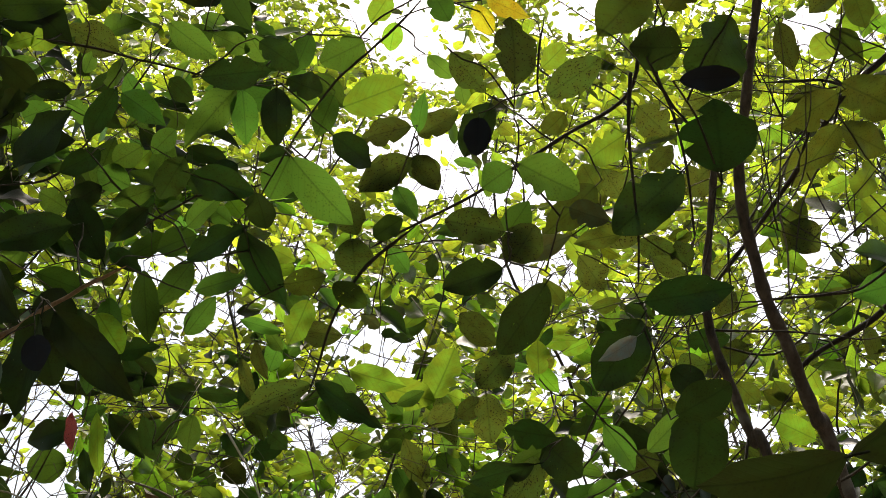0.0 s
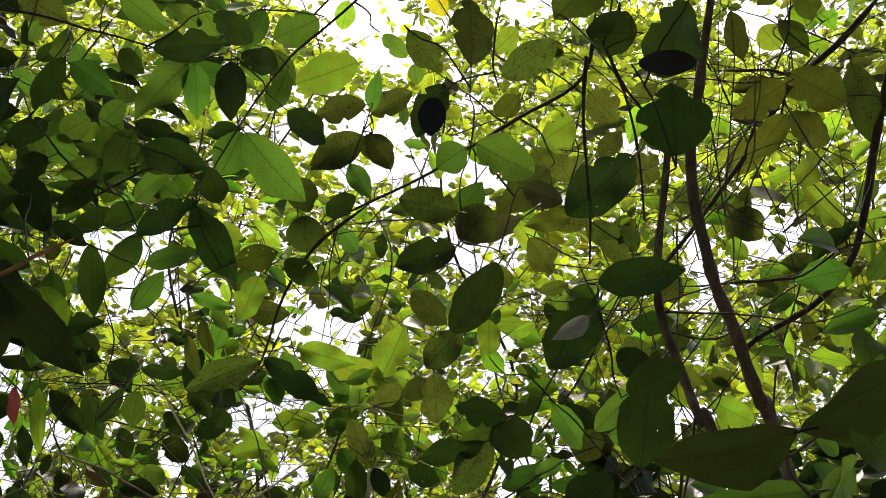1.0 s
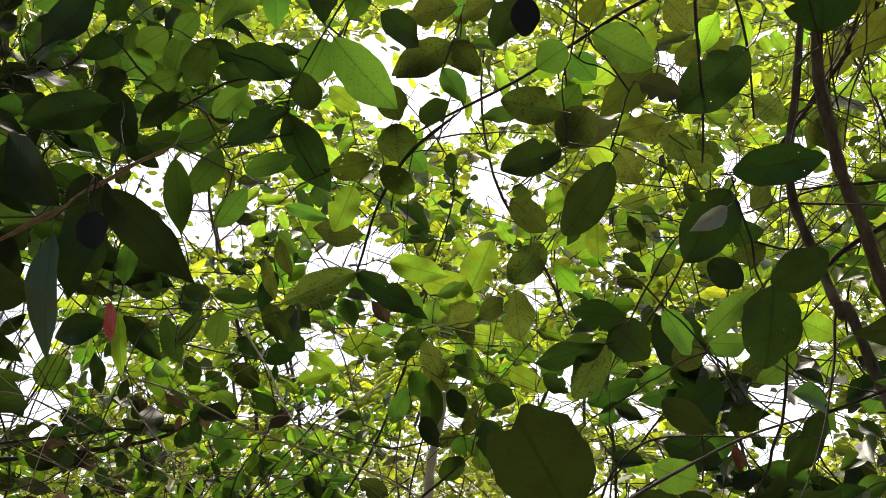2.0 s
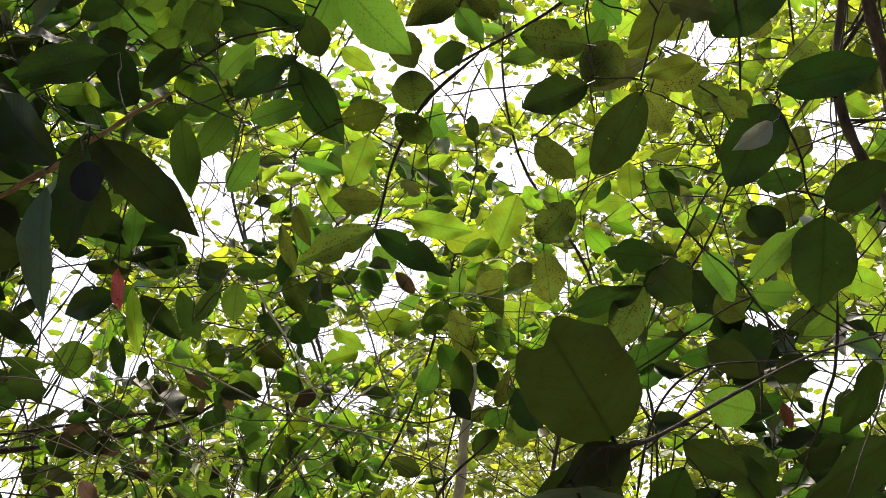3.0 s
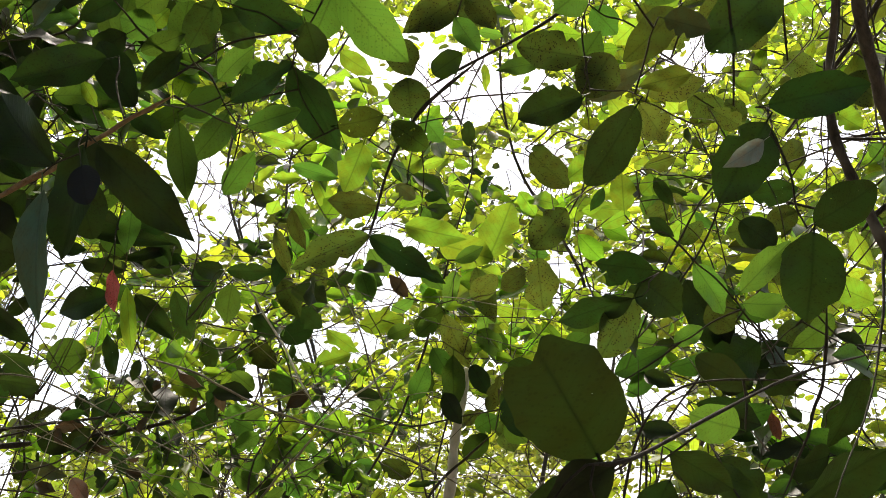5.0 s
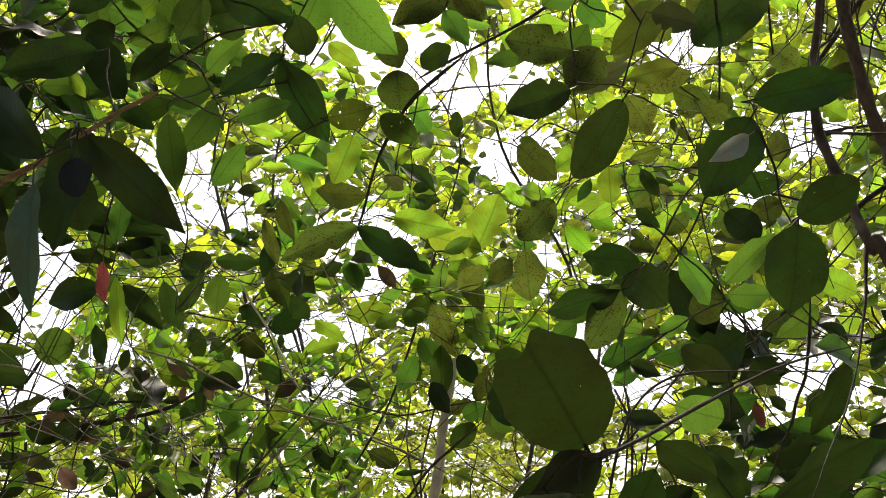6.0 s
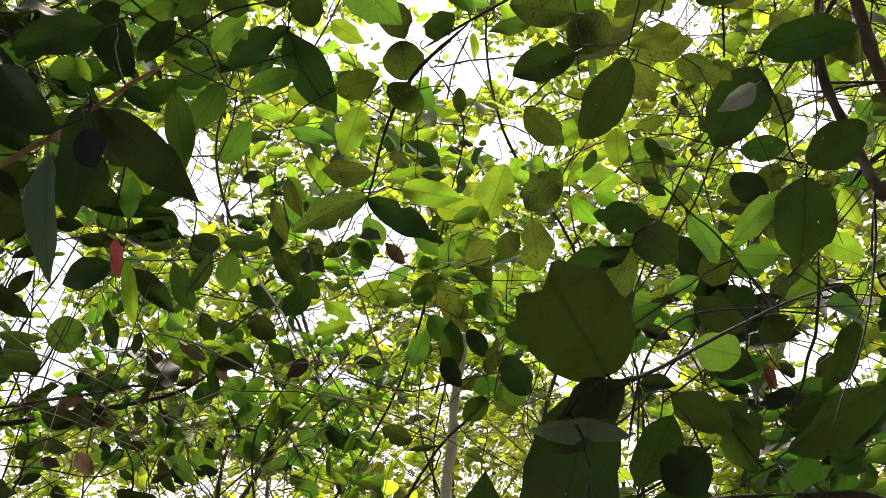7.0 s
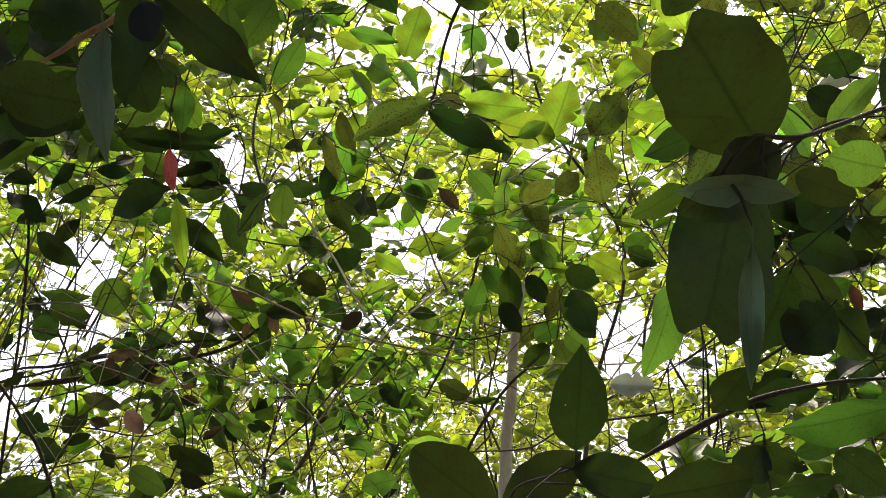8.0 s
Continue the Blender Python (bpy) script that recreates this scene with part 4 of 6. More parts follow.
leaf("green", (-0.278, 2.363, 2.191), (-0.256, 2.391, 2.108), 0.047, -17)
leaf("green", (-0.222, 2.676, 2.172), (-0.162, 2.641, 2.191), 0.035, 17)
leaf("green", (-0.062, 2.475, 2.208), (-0.089, 2.479, 2.118), 0.039, -4)
leaf("green", (-0.146, 2.672, 2.239), (-0.100, 2.672, 2.188), 0.034, -5)
leaf("green", (-0.159, 2.706, 2.115), (-0.109, 2.694, 2.154), 0.045, -19)
leaf("lime", (-0.043, 2.784, 2.159), (-0.030, 2.828, 2.110), 0.041, 8)
leaf("green", (0.081, 2.727, 2.039), (0.049, 2.749, 2.014), 0.042, 22)
leaf("green", (-0.478, 2.791, 1.894), (-0.411, 2.804, 1.843), 0.039, 4)
leaf("dark", (-0.400, 2.827, 1.832), (-0.326, 2.813, 1.777), 0.054, -10)
leaf("spotted", (-0.252, 2.696, 1.803), (-0.184, 2.741, 1.776), 0.050, -13)
leaf("dark", (-0.187, 2.629, 1.738), (-0.116, 2.630, 1.743), 0.016, -17)
leaf("spotted", (-0.002, 2.666, 1.914), (-0.057, 2.689, 1.888), 0.036, 11)
leaf("green", (-0.293, 2.751, 1.987), (-0.250, 2.773, 1.944), 0.043, -8)
leaf("green", (-0.174, 2.554, 1.919), (-0.132, 2.547, 2.003), 0.049, 2)
leaf("green", (-0.089, 2.594, 1.903), (-0.061, 2.519, 1.983), 0.049, -16)
leaf("spotted", (-0.001, 2.486, 1.878), (0.028, 2.434, 1.947), 0.041, 13)
leaf("green", (0.065, 2.722, 2.079), (0.019, 2.700, 2.124), 0.042, 2)
leaf("green", (-0.235, 2.708, 2.116), (-0.172, 2.699, 2.137), 0.039, -19)
leaf("dark", (-0.429, 2.494, 2.128), (-0.376, 2.504, 2.087), 0.059, 23)
leaf("spotted", (-0.455, 2.381, 2.170), (-0.413, 2.393, 2.076), 0.052, -2)
leaf("spotted", (-0.422, 2.671, 2.214), (-0.392, 2.649, 2.286), 0.050, 18)
leaf("green", (-0.380, 2.647, 2.235), (-0.309, 2.669, 2.275), 0.041, -14)
leaf("spotted", (-0.031, 2.402, 2.118), (0.024, 2.357, 2.154), 0.053, 7)
leaf("green", (0.008, 2.720, 2.110), (0.026, 2.673, 2.174), 0.051, 2)
leaf("spotted", (0.033, 2.367, 2.128), (0.096, 2.381, 2.175), 0.052, 2)
leaf("spotted", (-0.579, 2.720, 2.103), (-0.513, 2.729, 2.048), 0.060, -20)
leaf("dark", (-0.531, 2.736, 2.039), (-0.460, 2.755, 1.991), 0.054, 21)
leaf("green", (-0.772, 2.813, 2.060), (-0.692, 2.883, 1.998), 0.050, -22)
leaf("lime", (-0.718, 3.031, 2.076), (-0.677, 3.037, 2.127), 0.064, 9)
leaf("green", (-0.650, 2.787, 1.934), (-0.591, 2.757, 1.954), 0.044, -17)
leaf("green", (-0.547, 2.777, 1.959), (-0.607, 2.768, 1.923), 0.038, -13)
leaf("lime", (-0.832, 2.788, 1.904), (-0.817, 2.803, 1.858), 0.032, 13)
leaf("green", (-0.620, 2.789, 1.863), (-0.564, 2.801, 1.896), 0.048, -1)
leaf("green", (-0.552, 2.817, 1.850), (-0.477, 2.788, 1.863), 0.057, -7)
leaf("green", (-0.822, 2.812, 1.863), (-0.759, 2.805, 1.828), 0.042, -2)
leaf("dark", (-0.884, 2.801, 1.894), (-0.848, 2.794, 1.858), 0.037, -5)
leaf("dark", (-1.017, 2.763, 2.003), (-0.985, 2.765, 1.942), 0.033, -20)
leaf("green", (-1.057, 2.619, 2.053), (-1.191, 2.631, 2.075), 0.034, -17)
leaf("green", (-1.137, 2.775, 1.936), (-1.084, 2.790, 1.908), 0.037, -5)
leaf("grey", (-1.022, 2.499, 1.792), (-0.942, 2.530, 1.766), 0.037, -4)
leaf("dark", (-0.941, 2.765, 1.989), (-0.973, 2.777, 1.916), 0.042, 4)
leaf("green", (-0.498, 2.822, 1.782), (-0.462, 2.851, 1.740), 0.046, 10)
leaf("green", (-0.626, 2.829, 1.805), (-0.566, 2.831, 1.758), 0.048, -4)
leaf("green", (-0.722, 2.816, 1.818), (-0.666, 2.835, 1.773), 0.050, -16)
leaf("green", (-0.811, 2.838, 1.796), (-0.748, 2.831, 1.749), 0.043, -7)
leaf("dark", (-0.927, 2.795, 1.864), (-0.895, 2.834, 1.799), 0.045, 21)
leaf("green", (-0.679, 1.837, 2.459), (-0.719, 1.828, 2.519), 0.049, -14)
leaf("lime", (-0.674, 2.006, 2.588), (-0.639, 1.998, 2.626), 0.041, 1)
leaf("lime", (-0.785, 1.959, 2.441), (-0.759, 1.971, 2.392), 0.026, -5)
leaf("lime", (-0.995, 2.117, 2.601), (-0.962, 2.096, 2.634), 0.036, -23)
leaf("green", (-0.455, 1.866, 2.427), (-0.511, 1.854, 2.387), 0.041, -2)
leaf("lime", (-0.524, 2.443, 2.555), (-0.439, 2.455, 2.531), 0.035, -3)
leaf("spotted", (-0.740, 2.173, 2.416), (-0.769, 2.193, 2.387), 0.037, 15)
leaf("spotted", (-0.434, 2.145, 2.199), (-0.409, 2.182, 2.109), 0.031, -19)
leaf("dark", (0.234, 2.118, 2.259), (0.208, 2.141, 2.216), 0.023, -1)
leaf("lime", (0.538, 2.595, 2.395), (0.468, 2.638, 2.318), 0.060, -19)
leaf("pale", (0.586, 2.237, 2.272), (0.663, 2.205, 2.273), 0.032, -17)
leaf("olive", (0.807, 2.260, 2.498), (0.846, 2.188, 2.611), 0.055, -4)
leaf("green", (0.188, 1.824, 2.495), (0.232, 1.841, 2.448), 0.054, 9)
leaf("lime", (0.353, 2.166, 2.677), (0.303, 2.211, 2.647), 0.052, 0)
leaf("spotted", (0.468, 2.183, 2.672), (0.412, 2.203, 2.624), 0.052, -3)
leaf("spotted", (0.578, 2.246, 2.454), (0.549, 2.253, 2.525), 0.057, -23)
leaf("lime", (0.414, 2.588, 2.436), (0.464, 2.573, 2.480), 0.051, -2)
leaf("lime", (0.225, 2.605, 2.375), (0.277, 2.595, 2.436), 0.050, -18)
leaf("olive", (0.238, 2.626, 2.322), (0.291, 2.622, 2.355), 0.043, 8)
leaf("green", (0.395, 2.030, 1.945), (0.437, 2.026, 1.906), 0.042, 13)
leaf("spotted", (0.545, 2.120, 1.916), (0.614, 2.135, 1.967), 0.066, -8)
leaf("lime", (0.867, 2.623, 2.036), (0.951, 2.604, 2.090), 0.073, 15)
leaf("green", (0.699, 2.175, 1.813), (0.734, 2.152, 1.866), 0.058, 14)
leaf("green", (0.256, 2.173, 1.840), (0.314, 2.141, 1.888), 0.037, -21)
leaf("lime", (0.147, 2.620, 2.399), (0.104, 2.571, 2.444), 0.042, 3)
leaf("green", (-0.422, 1.869, 2.388), (-0.461, 1.855, 2.416), 0.042, -12)
leaf("lime", (-0.138, 2.567, 2.537), (-0.189, 2.559, 2.496), 0.052, 24)
leaf("green", (-0.408, 2.526, 2.342), (-0.448, 2.516, 2.398), 0.041, -1)
leaf("lime", (0.818, 2.562, 2.458), (0.775, 2.570, 2.525), 0.052, 13)
leaf("green", (0.179, 2.431, 2.002), (0.229, 2.411, 2.033), 0.051, -13)
leaf("green", (0.358, 2.332, 1.994), (0.296, 2.311, 2.003), 0.041, 2)
leaf("spotted", (0.488, 2.550, 2.287), (0.536, 2.506, 2.326), 0.051, 15)
leaf("dark", (0.430, 1.943, 1.835), (0.386, 1.977, 1.805), 0.050, -13)
leaf("dark", (-0.130, 2.075, 2.229), (-0.097, 2.065, 2.227), 0.023, -22)
leaf("lime", (0.213, 2.431, 2.353), (0.344, 2.478, 2.343), 0.050, 20)
leaf("lime", (0.319, 2.666, 2.382), (0.390, 2.634, 2.405), 0.043, -12)
leaf("olive", (0.301, 2.422, 2.423), (0.252, 2.410, 2.496), 0.045, -22)
leaf("lime", (0.219, 2.509, 2.447), (0.302, 2.520, 2.513), 0.062, -23)
leaf("dark", (0.175, 2.368, 1.993), (0.230, 2.378, 1.949), 0.043, 5)
leaf("lime", (0.127, 2.639, 2.066), (0.223, 2.691, 2.023), 0.065, 16)
leaf("dark", (0.048, 2.473, 1.984), (0.123, 2.485, 1.953), 0.057, 5)
leaf("green", (0.039, 2.522, 1.858), (0.087, 2.528, 1.812), 0.051, -14)
leaf("green", (-0.027, 2.529, 1.847), (0.024, 2.503, 1.872), 0.050, -4)
leaf("lime", (-0.305, 2.731, 2.151), (-0.191, 2.726, 2.167), 0.059, -18)
leaf("green", (-0.165, 2.725, 2.137), (-0.076, 2.729, 2.195), 0.059, -2)
leaf("green", (-0.120, 2.662, 2.072), (-0.080, 2.671, 1.998), 0.054, -2)
leaf("green", (-0.151, 2.672, 2.023), (-0.129, 2.689, 1.964), 0.044, 12)
leaf("green", (-0.014, 2.541, 2.081), (0.045, 2.569, 2.026), 0.057, -23)
leaf("spotted", (-0.394, 2.076, 2.212), (-0.371, 2.099, 2.133), 0.035, 21)
leaf("green", (-0.262, 2.463, 2.263), (-0.223, 2.517, 2.209), 0.052, -2)
leaf("green", (-0.311, 2.714, 2.214), (-0.282, 2.685, 2.270), 0.037, -1)
leaf("green", (-1.000, 2.262, 2.211), (-0.958, 2.327, 2.139), 0.038, 1)
leaf("dark", (-0.928, 2.267, 2.215), (-0.864, 2.295, 2.217), 0.033, -21)
leaf("lime", (-0.689, 1.953, 2.229), (-0.642, 1.992, 2.158), 0.056, -15)
leaf("dark", (-0.689, 1.289, 1.875), (-0.596, 1.299, 1.848), 0.077, 21)
leaf("green", (-0.770, 1.640, 2.207), (-0.851, 1.658, 2.211), 0.047, 23)
leaf("lime", (-0.880, 2.017, 2.353), (-0.949, 2.026, 2.353), 0.029, 16)
leaf("lime", (-0.512, 2.818, 1.898), (-0.460, 2.802, 1.940), 0.043, 13)
leaf("green", (-0.696, 2.886, 1.739), (-0.745, 2.836, 1.797), 0.047, 16)
leaf("green", (-0.566, 2.864, 1.726), (-0.506, 2.874, 1.769), 0.045, 19)
leaf("green", (-0.488, 2.798, 1.716), (-0.423, 2.844, 1.671), 0.050, 11)
leaf("green", (-0.808, 2.816, 1.848), (-0.779, 2.824, 1.922), 0.043, -10)
leaf("dark", (-0.865, 2.560, 1.998), (-0.890, 2.558, 2.101), 0.039, 6)
leaf("lime", (-0.211, 1.884, 1.523), (-0.292, 1.891, 1.542), 0.035, 3)
leaf("green", (-0.403, 2.302, 1.529), (-0.336, 2.316, 1.541), 0.050, -5)
leaf("green", (-0.848, 2.300, 1.595), (-0.778, 2.288, 1.546), 0.054, 5)
leaf("green", (-0.714, 2.773, 2.021), (-0.767, 2.758, 2.065), 0.049, 11)
leaf("green", (-0.638, 2.817, 1.939), (-0.580, 2.801, 1.902), 0.057, -8)
leaf("green", (-0.733, 2.798, 1.913), (-0.679, 2.809, 1.955), 0.052, -12)
leaf("green", (-0.556, 2.823, 1.848), (-0.606, 2.861, 1.802), 0.048, -5)
leaf("green", (-0.475, 2.848, 1.833), (-0.421, 2.849, 1.786), 0.049, 13)
leaf("dark", (-0.649, 2.734, 2.093), (-0.601, 2.781, 2.044), 0.050, -16)
leaf("dark", (-0.507, 2.733, 2.125), (-0.422, 2.736, 2.150), 0.065, 17)
leaf("spotted", (-0.362, 2.843, 1.824), (-0.433, 2.847, 1.815), 0.042, 2)
leaf("green", (-0.132, 2.366, 2.555), (-0.087, 2.403, 2.507), 0.051, 2)
leaf("lime", (-0.428, 2.377, 2.560), (-0.368, 2.384, 2.529), 0.043, -8)
leaf("lime", (-0.370, 2.556, 2.653), (-0.291, 2.573, 2.594), 0.053, 12)
leaf("grey", (-0.195, 2.344, 2.373), (-0.152, 2.364, 2.346), 0.035, -2)
leaf("grey", (-0.127, 2.344, 2.365), (-0.092, 2.348, 2.391), 0.039, -12)
leaf("dark", (-0.127, 2.357, 2.321), (-0.065, 2.383, 2.324), 0.026, -21)
leaf("dark", (0.066, 1.854, 2.232), (0.100, 1.881, 2.212), 0.032, 19)
leaf("spotted", (0.477, 2.126, 2.645), (0.528, 2.089, 2.689), 0.052, 4)
leaf("spotted", (0.559, 2.150, 2.599), (0.611, 2.108, 2.641), 0.081, -16)
leaf("spotted", (0.448, 2.053, 2.773), (0.521, 2.093, 2.716), 0.078, 4)
leaf("olive", (0.823, 1.834, 2.830), (0.884, 1.837, 2.744), 0.050, 2)
leaf("lime", (0.968, 2.170, 2.989), (0.928, 2.168, 3.052), 0.070, -22)
leaf("lime", (0.929, 1.967, 2.452), (0.869, 1.984, 2.492), 0.073, 12)
leaf("spotted", (0.793, 2.185, 2.535), (0.862, 2.177, 2.468), 0.095, -17)
leaf("lime", (0.807, 2.298, 2.510), (0.863, 2.297, 2.462), 0.064, -22)
leaf("spotted", (0.661, 2.160, 2.581), (0.721, 2.160, 2.517), 0.061, 10)
leaf("olive", (0.779, 1.613, 2.546), (0.714, 1.628, 2.517), 0.064, -1)
leaf("olive", (0.819, 1.697, 2.826), (0.855, 1.747, 2.765), 0.056, 21)
leaf("dark", (-0.682, 1.540, 2.207), (-0.733, 1.536, 2.245), 0.056, -11)
leaf("green", (-0.722, 1.803, 2.387), (-0.770, 1.776, 2.410), 0.054, 4)
leaf("green", (-0.570, 1.690, 2.377), (-0.631, 1.676, 2.405), 0.052, 3)
leaf("green", (-0.546, 1.651, 2.438), (-0.604, 1.682, 2.420), 0.048, -19)
leaf("dark", (-0.357, 1.595, 2.372), (-0.401, 1.586, 2.334), 0.045, 10)
leaf("green", (-0.514, 1.737, 2.524), (-0.556, 1.749, 2.481), 0.043, 3)
leaf("green", (-0.786, 1.796, 2.611), (-0.849, 1.818, 2.598), 0.052, -16)
leaf("green", (-0.699, 1.814, 2.595), (-0.754, 1.796, 2.624), 0.050, -24)
leaf("dark", (-0.617, 1.677, 2.370), (-0.688, 1.715, 2.355), 0.048, -8)
leaf("dark", (-0.525, 1.696, 2.613), (-0.480, 1.710, 2.570), 0.046, 21)
leaf("green", (-0.827, 1.742, 2.502), (-0.774, 1.757, 2.473), 0.044, -9)
leaf("green", (-0.342, 1.692, 2.648), (-0.370, 1.649, 2.683), 0.048, -10)
leaf("lime", (-0.127, 2.310, 3.194), (-0.143, 2.342, 3.125), 0.055, -1)
leaf("olive", (0.232, 1.710, 2.545), (0.192, 1.749, 2.519), 0.050, -19)
leaf("lime", (0.227, 2.009, 2.848), (0.283, 2.015, 2.914), 0.054, 14)
leaf("olive", (0.298, 1.780, 2.412), (0.267, 1.764, 2.464), 0.055, 9)
leaf("spotted", (0.393, 2.054, 2.538), (0.356, 2.031, 2.597), 0.055, 0)
leaf("green", (0.226, 1.455, 1.613), (0.258, 1.453, 1.530), 0.049, -5)
leaf("dark", (0.101, 1.175, 1.560), (0.069, 1.232, 1.493), 0.047, 8)
leaf("dark", (0.074, 1.255, 1.492), (0.040, 1.294, 1.456), 0.041, 1)
leaf("dark", (0.208, 1.472, 1.505), (0.133, 1.481, 1.505), 0.035, -4)
leaf("dark", (0.113, 1.399, 1.436), (0.083, 1.403, 1.395), 0.041, 16)
leaf("dark", (0.109, 1.406, 1.438), (0.153, 1.392, 1.406), 0.034, 13)
leaf("dark", (0.129, 1.420, 1.393), (0.195, 1.397, 1.398), 0.036, 21)
leaf("dark", (0.230, 1.493, 1.448), (0.179, 1.503, 1.437), 0.029, -8)
leaf("dark", (-0.844, 2.552, 1.676), (-0.769, 2.614, 1.629), 0.057, -2)
leaf("dark", (-1.005, 2.496, 1.851), (-0.943, 2.538, 1.828), 0.056, -14)
leaf("dark", (-1.076, 2.470, 1.965), (-1.131, 2.490, 1.923), 0.055, -4)
leaf("dark", (-1.090, 2.469, 2.005), (-1.011, 2.465, 1.959), 0.062, -2)
leaf("dark", (-1.183, 2.550, 1.762), (-1.111, 2.547, 1.731), 0.054, -23)
leaf("dark", (-1.150, 2.568, 1.713), (-1.071, 2.563, 1.681), 0.043, 13)
leaf("dark", (-1.096, 2.269, 1.567), (-1.007, 2.317, 1.571), 0.055, -7)
leaf("green", (-0.733, 2.611, 1.740), (-0.684, 2.620, 1.687), 0.032, -17)
leaf("green", (-0.766, 2.615, 1.749), (-0.735, 2.619, 1.665), 0.041, 23)
leaf("green", (-0.939, 2.651, 1.788), (-0.871, 2.647, 1.743), 0.052, 6)
leaf("dark", (-0.822, 2.599, 1.941), (-0.742, 2.591, 1.906), 0.045, 21)
leaf("dark", (-0.922, 2.603, 1.949), (-0.837, 2.582, 1.911), 0.045, -8)
leaf("green", (-0.898, 2.594, 1.630), (-0.875, 2.605, 1.574), 0.048, -19)
leaf("green", (-0.852, 2.671, 1.733), (-0.811, 2.640, 1.764), 0.036, -21)
leaf("lime", (-0.686, 2.672, 1.991), (-0.643, 2.693, 1.965), 0.046, 4)
leaf("green", (-0.609, 2.658, 2.023), (-0.560, 2.689, 1.986), 0.049, -4)
leaf("deep", (0.140, 1.334, 1.612), (0.213, 1.365, 1.572), 0.046, 8)
leaf("dark", (0.125, 1.159, 1.522), (0.085, 1.171, 1.488), 0.051, 16)
leaf("dark", (0.338, 1.592, 1.797), (0.267, 1.599, 1.748), 0.069, 11)
leaf("green", (0.372, 1.747, 1.900), (0.457, 1.780, 1.903), 0.044, 8)
leaf("dark", (0.440, 1.920, 2.105), (0.494, 1.909, 2.052), 0.061, -17)
leaf("dark", (0.488, 1.995, 2.187), (0.572, 1.970, 2.189), 0.053, 14)
leaf("spotted", (0.545, 1.956, 2.231), (0.598, 1.963, 2.277), 0.058, 6)
leaf("spotted", (0.319, 1.757, 1.904), (0.363, 1.782, 1.864), 0.058, -6)
leaf("spotted", (0.484, 1.944, 2.038), (0.528, 1.930, 1.990), 0.049, 3)
leaf("dark", (0.387, 1.698, 1.784), (0.419, 1.713, 1.744), 0.059, 14)
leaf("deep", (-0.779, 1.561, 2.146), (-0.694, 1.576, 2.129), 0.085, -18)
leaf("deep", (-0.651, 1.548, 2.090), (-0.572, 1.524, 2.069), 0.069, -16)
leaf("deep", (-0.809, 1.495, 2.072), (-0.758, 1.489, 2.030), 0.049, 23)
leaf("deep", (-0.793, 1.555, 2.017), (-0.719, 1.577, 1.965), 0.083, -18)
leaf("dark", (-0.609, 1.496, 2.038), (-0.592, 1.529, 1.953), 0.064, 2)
leaf("green", (-0.838, 1.686, 2.139), (-0.736, 1.673, 2.103), 0.072, 24)
leaf("dark", (-0.733, 2.163, 2.212), (-0.858, 2.175, 2.259), 0.054, -22)
leaf("dark", (-0.731, 2.196, 2.227), (-0.617, 2.149, 2.227), 0.050, -24)
leaf("dark", (-0.696, 2.194, 2.211), (-0.654, 2.188, 2.139), 0.050, 19)
leaf("green", (-0.706, 2.058, 2.305), (-0.689, 2.059, 2.196), 0.054, -5)

leaf("dark", (-0.598, 2.150, 2.009), (-0.549, 2.130, 2.079), 0.035, 10)
leaf("dark", (-0.656, 2.200, 2.179), (-0.764, 2.180, 2.155), 0.024, -8)
leaf("dark", (-0.947, 2.200, 2.203), (-0.987, 2.180, 2.136), 0.028, 14)
leaf("dark", (-0.904, 2.200, 2.149), (-0.969, 2.180, 2.109), 0.026, -12)
leaf("deep", (-0.859, 2.250, 2.175), (-0.751, 2.230, 2.144), 0.032, 9)
leaf("deep", (-0.726, 2.250, 2.159), (-0.678, 2.230, 2.188), 0.032, -5)
leaf("dark", (-0.665, 1.750, 2.152), (-0.601, 1.730, 2.111), 0.042, 6)
leaf("dark", (-1.022, 2.300, 2.075), (-0.959, 2.280, 2.116), 0.032, 12)
leaf("dark", (-0.429, 2.300, 2.217), (-0.455, 2.280, 2.121), 0.041, 8)
leaf("dark", (-0.229, 2.400, 2.152), (-0.290, 2.380, 2.187), 0.033, -9)
leaf("withered", (-0.174, 2.450, 2.139), (-0.217, 2.430, 2.188), 0.031, 11)
leaf("dark", (-0.541, 2.500, 2.114), (-0.478, 2.480, 2.066), 0.045, -4)
leaf("withered", (-0.415, 2.600, 1.959), (-0.465, 2.580, 1.917), 0.035, 6)
leaf("dark", (-0.310, 2.600, 1.955), (-0.243, 2.580, 1.935), 0.031, -12)
leaf("dark", (-0.099, 2.450, 1.915), (-0.066, 2.430, 1.842), 0.045, 7)
leaf("dark", (-0.033, 2.500, 1.988), (0.001, 2.480, 1.918), 0.044, -7)
# small near-black leaves that stand in for the dark shade where leaves overlap
leaf("black", (-0.514, 1.245, 1.936), (-0.504, 1.245, 1.889), 0.041, 8, 0)
leaf("black", (0.249, 0.930, 2.108), (0.314, 0.930, 2.113), 0.027, -6, 0)
leaf("black", (0.060, 1.500, 2.408), (0.054, 1.500, 2.337), 0.046, 5, 0)

NODES = [(q, entry[0]) for entry in LINES for q in entry[1]]


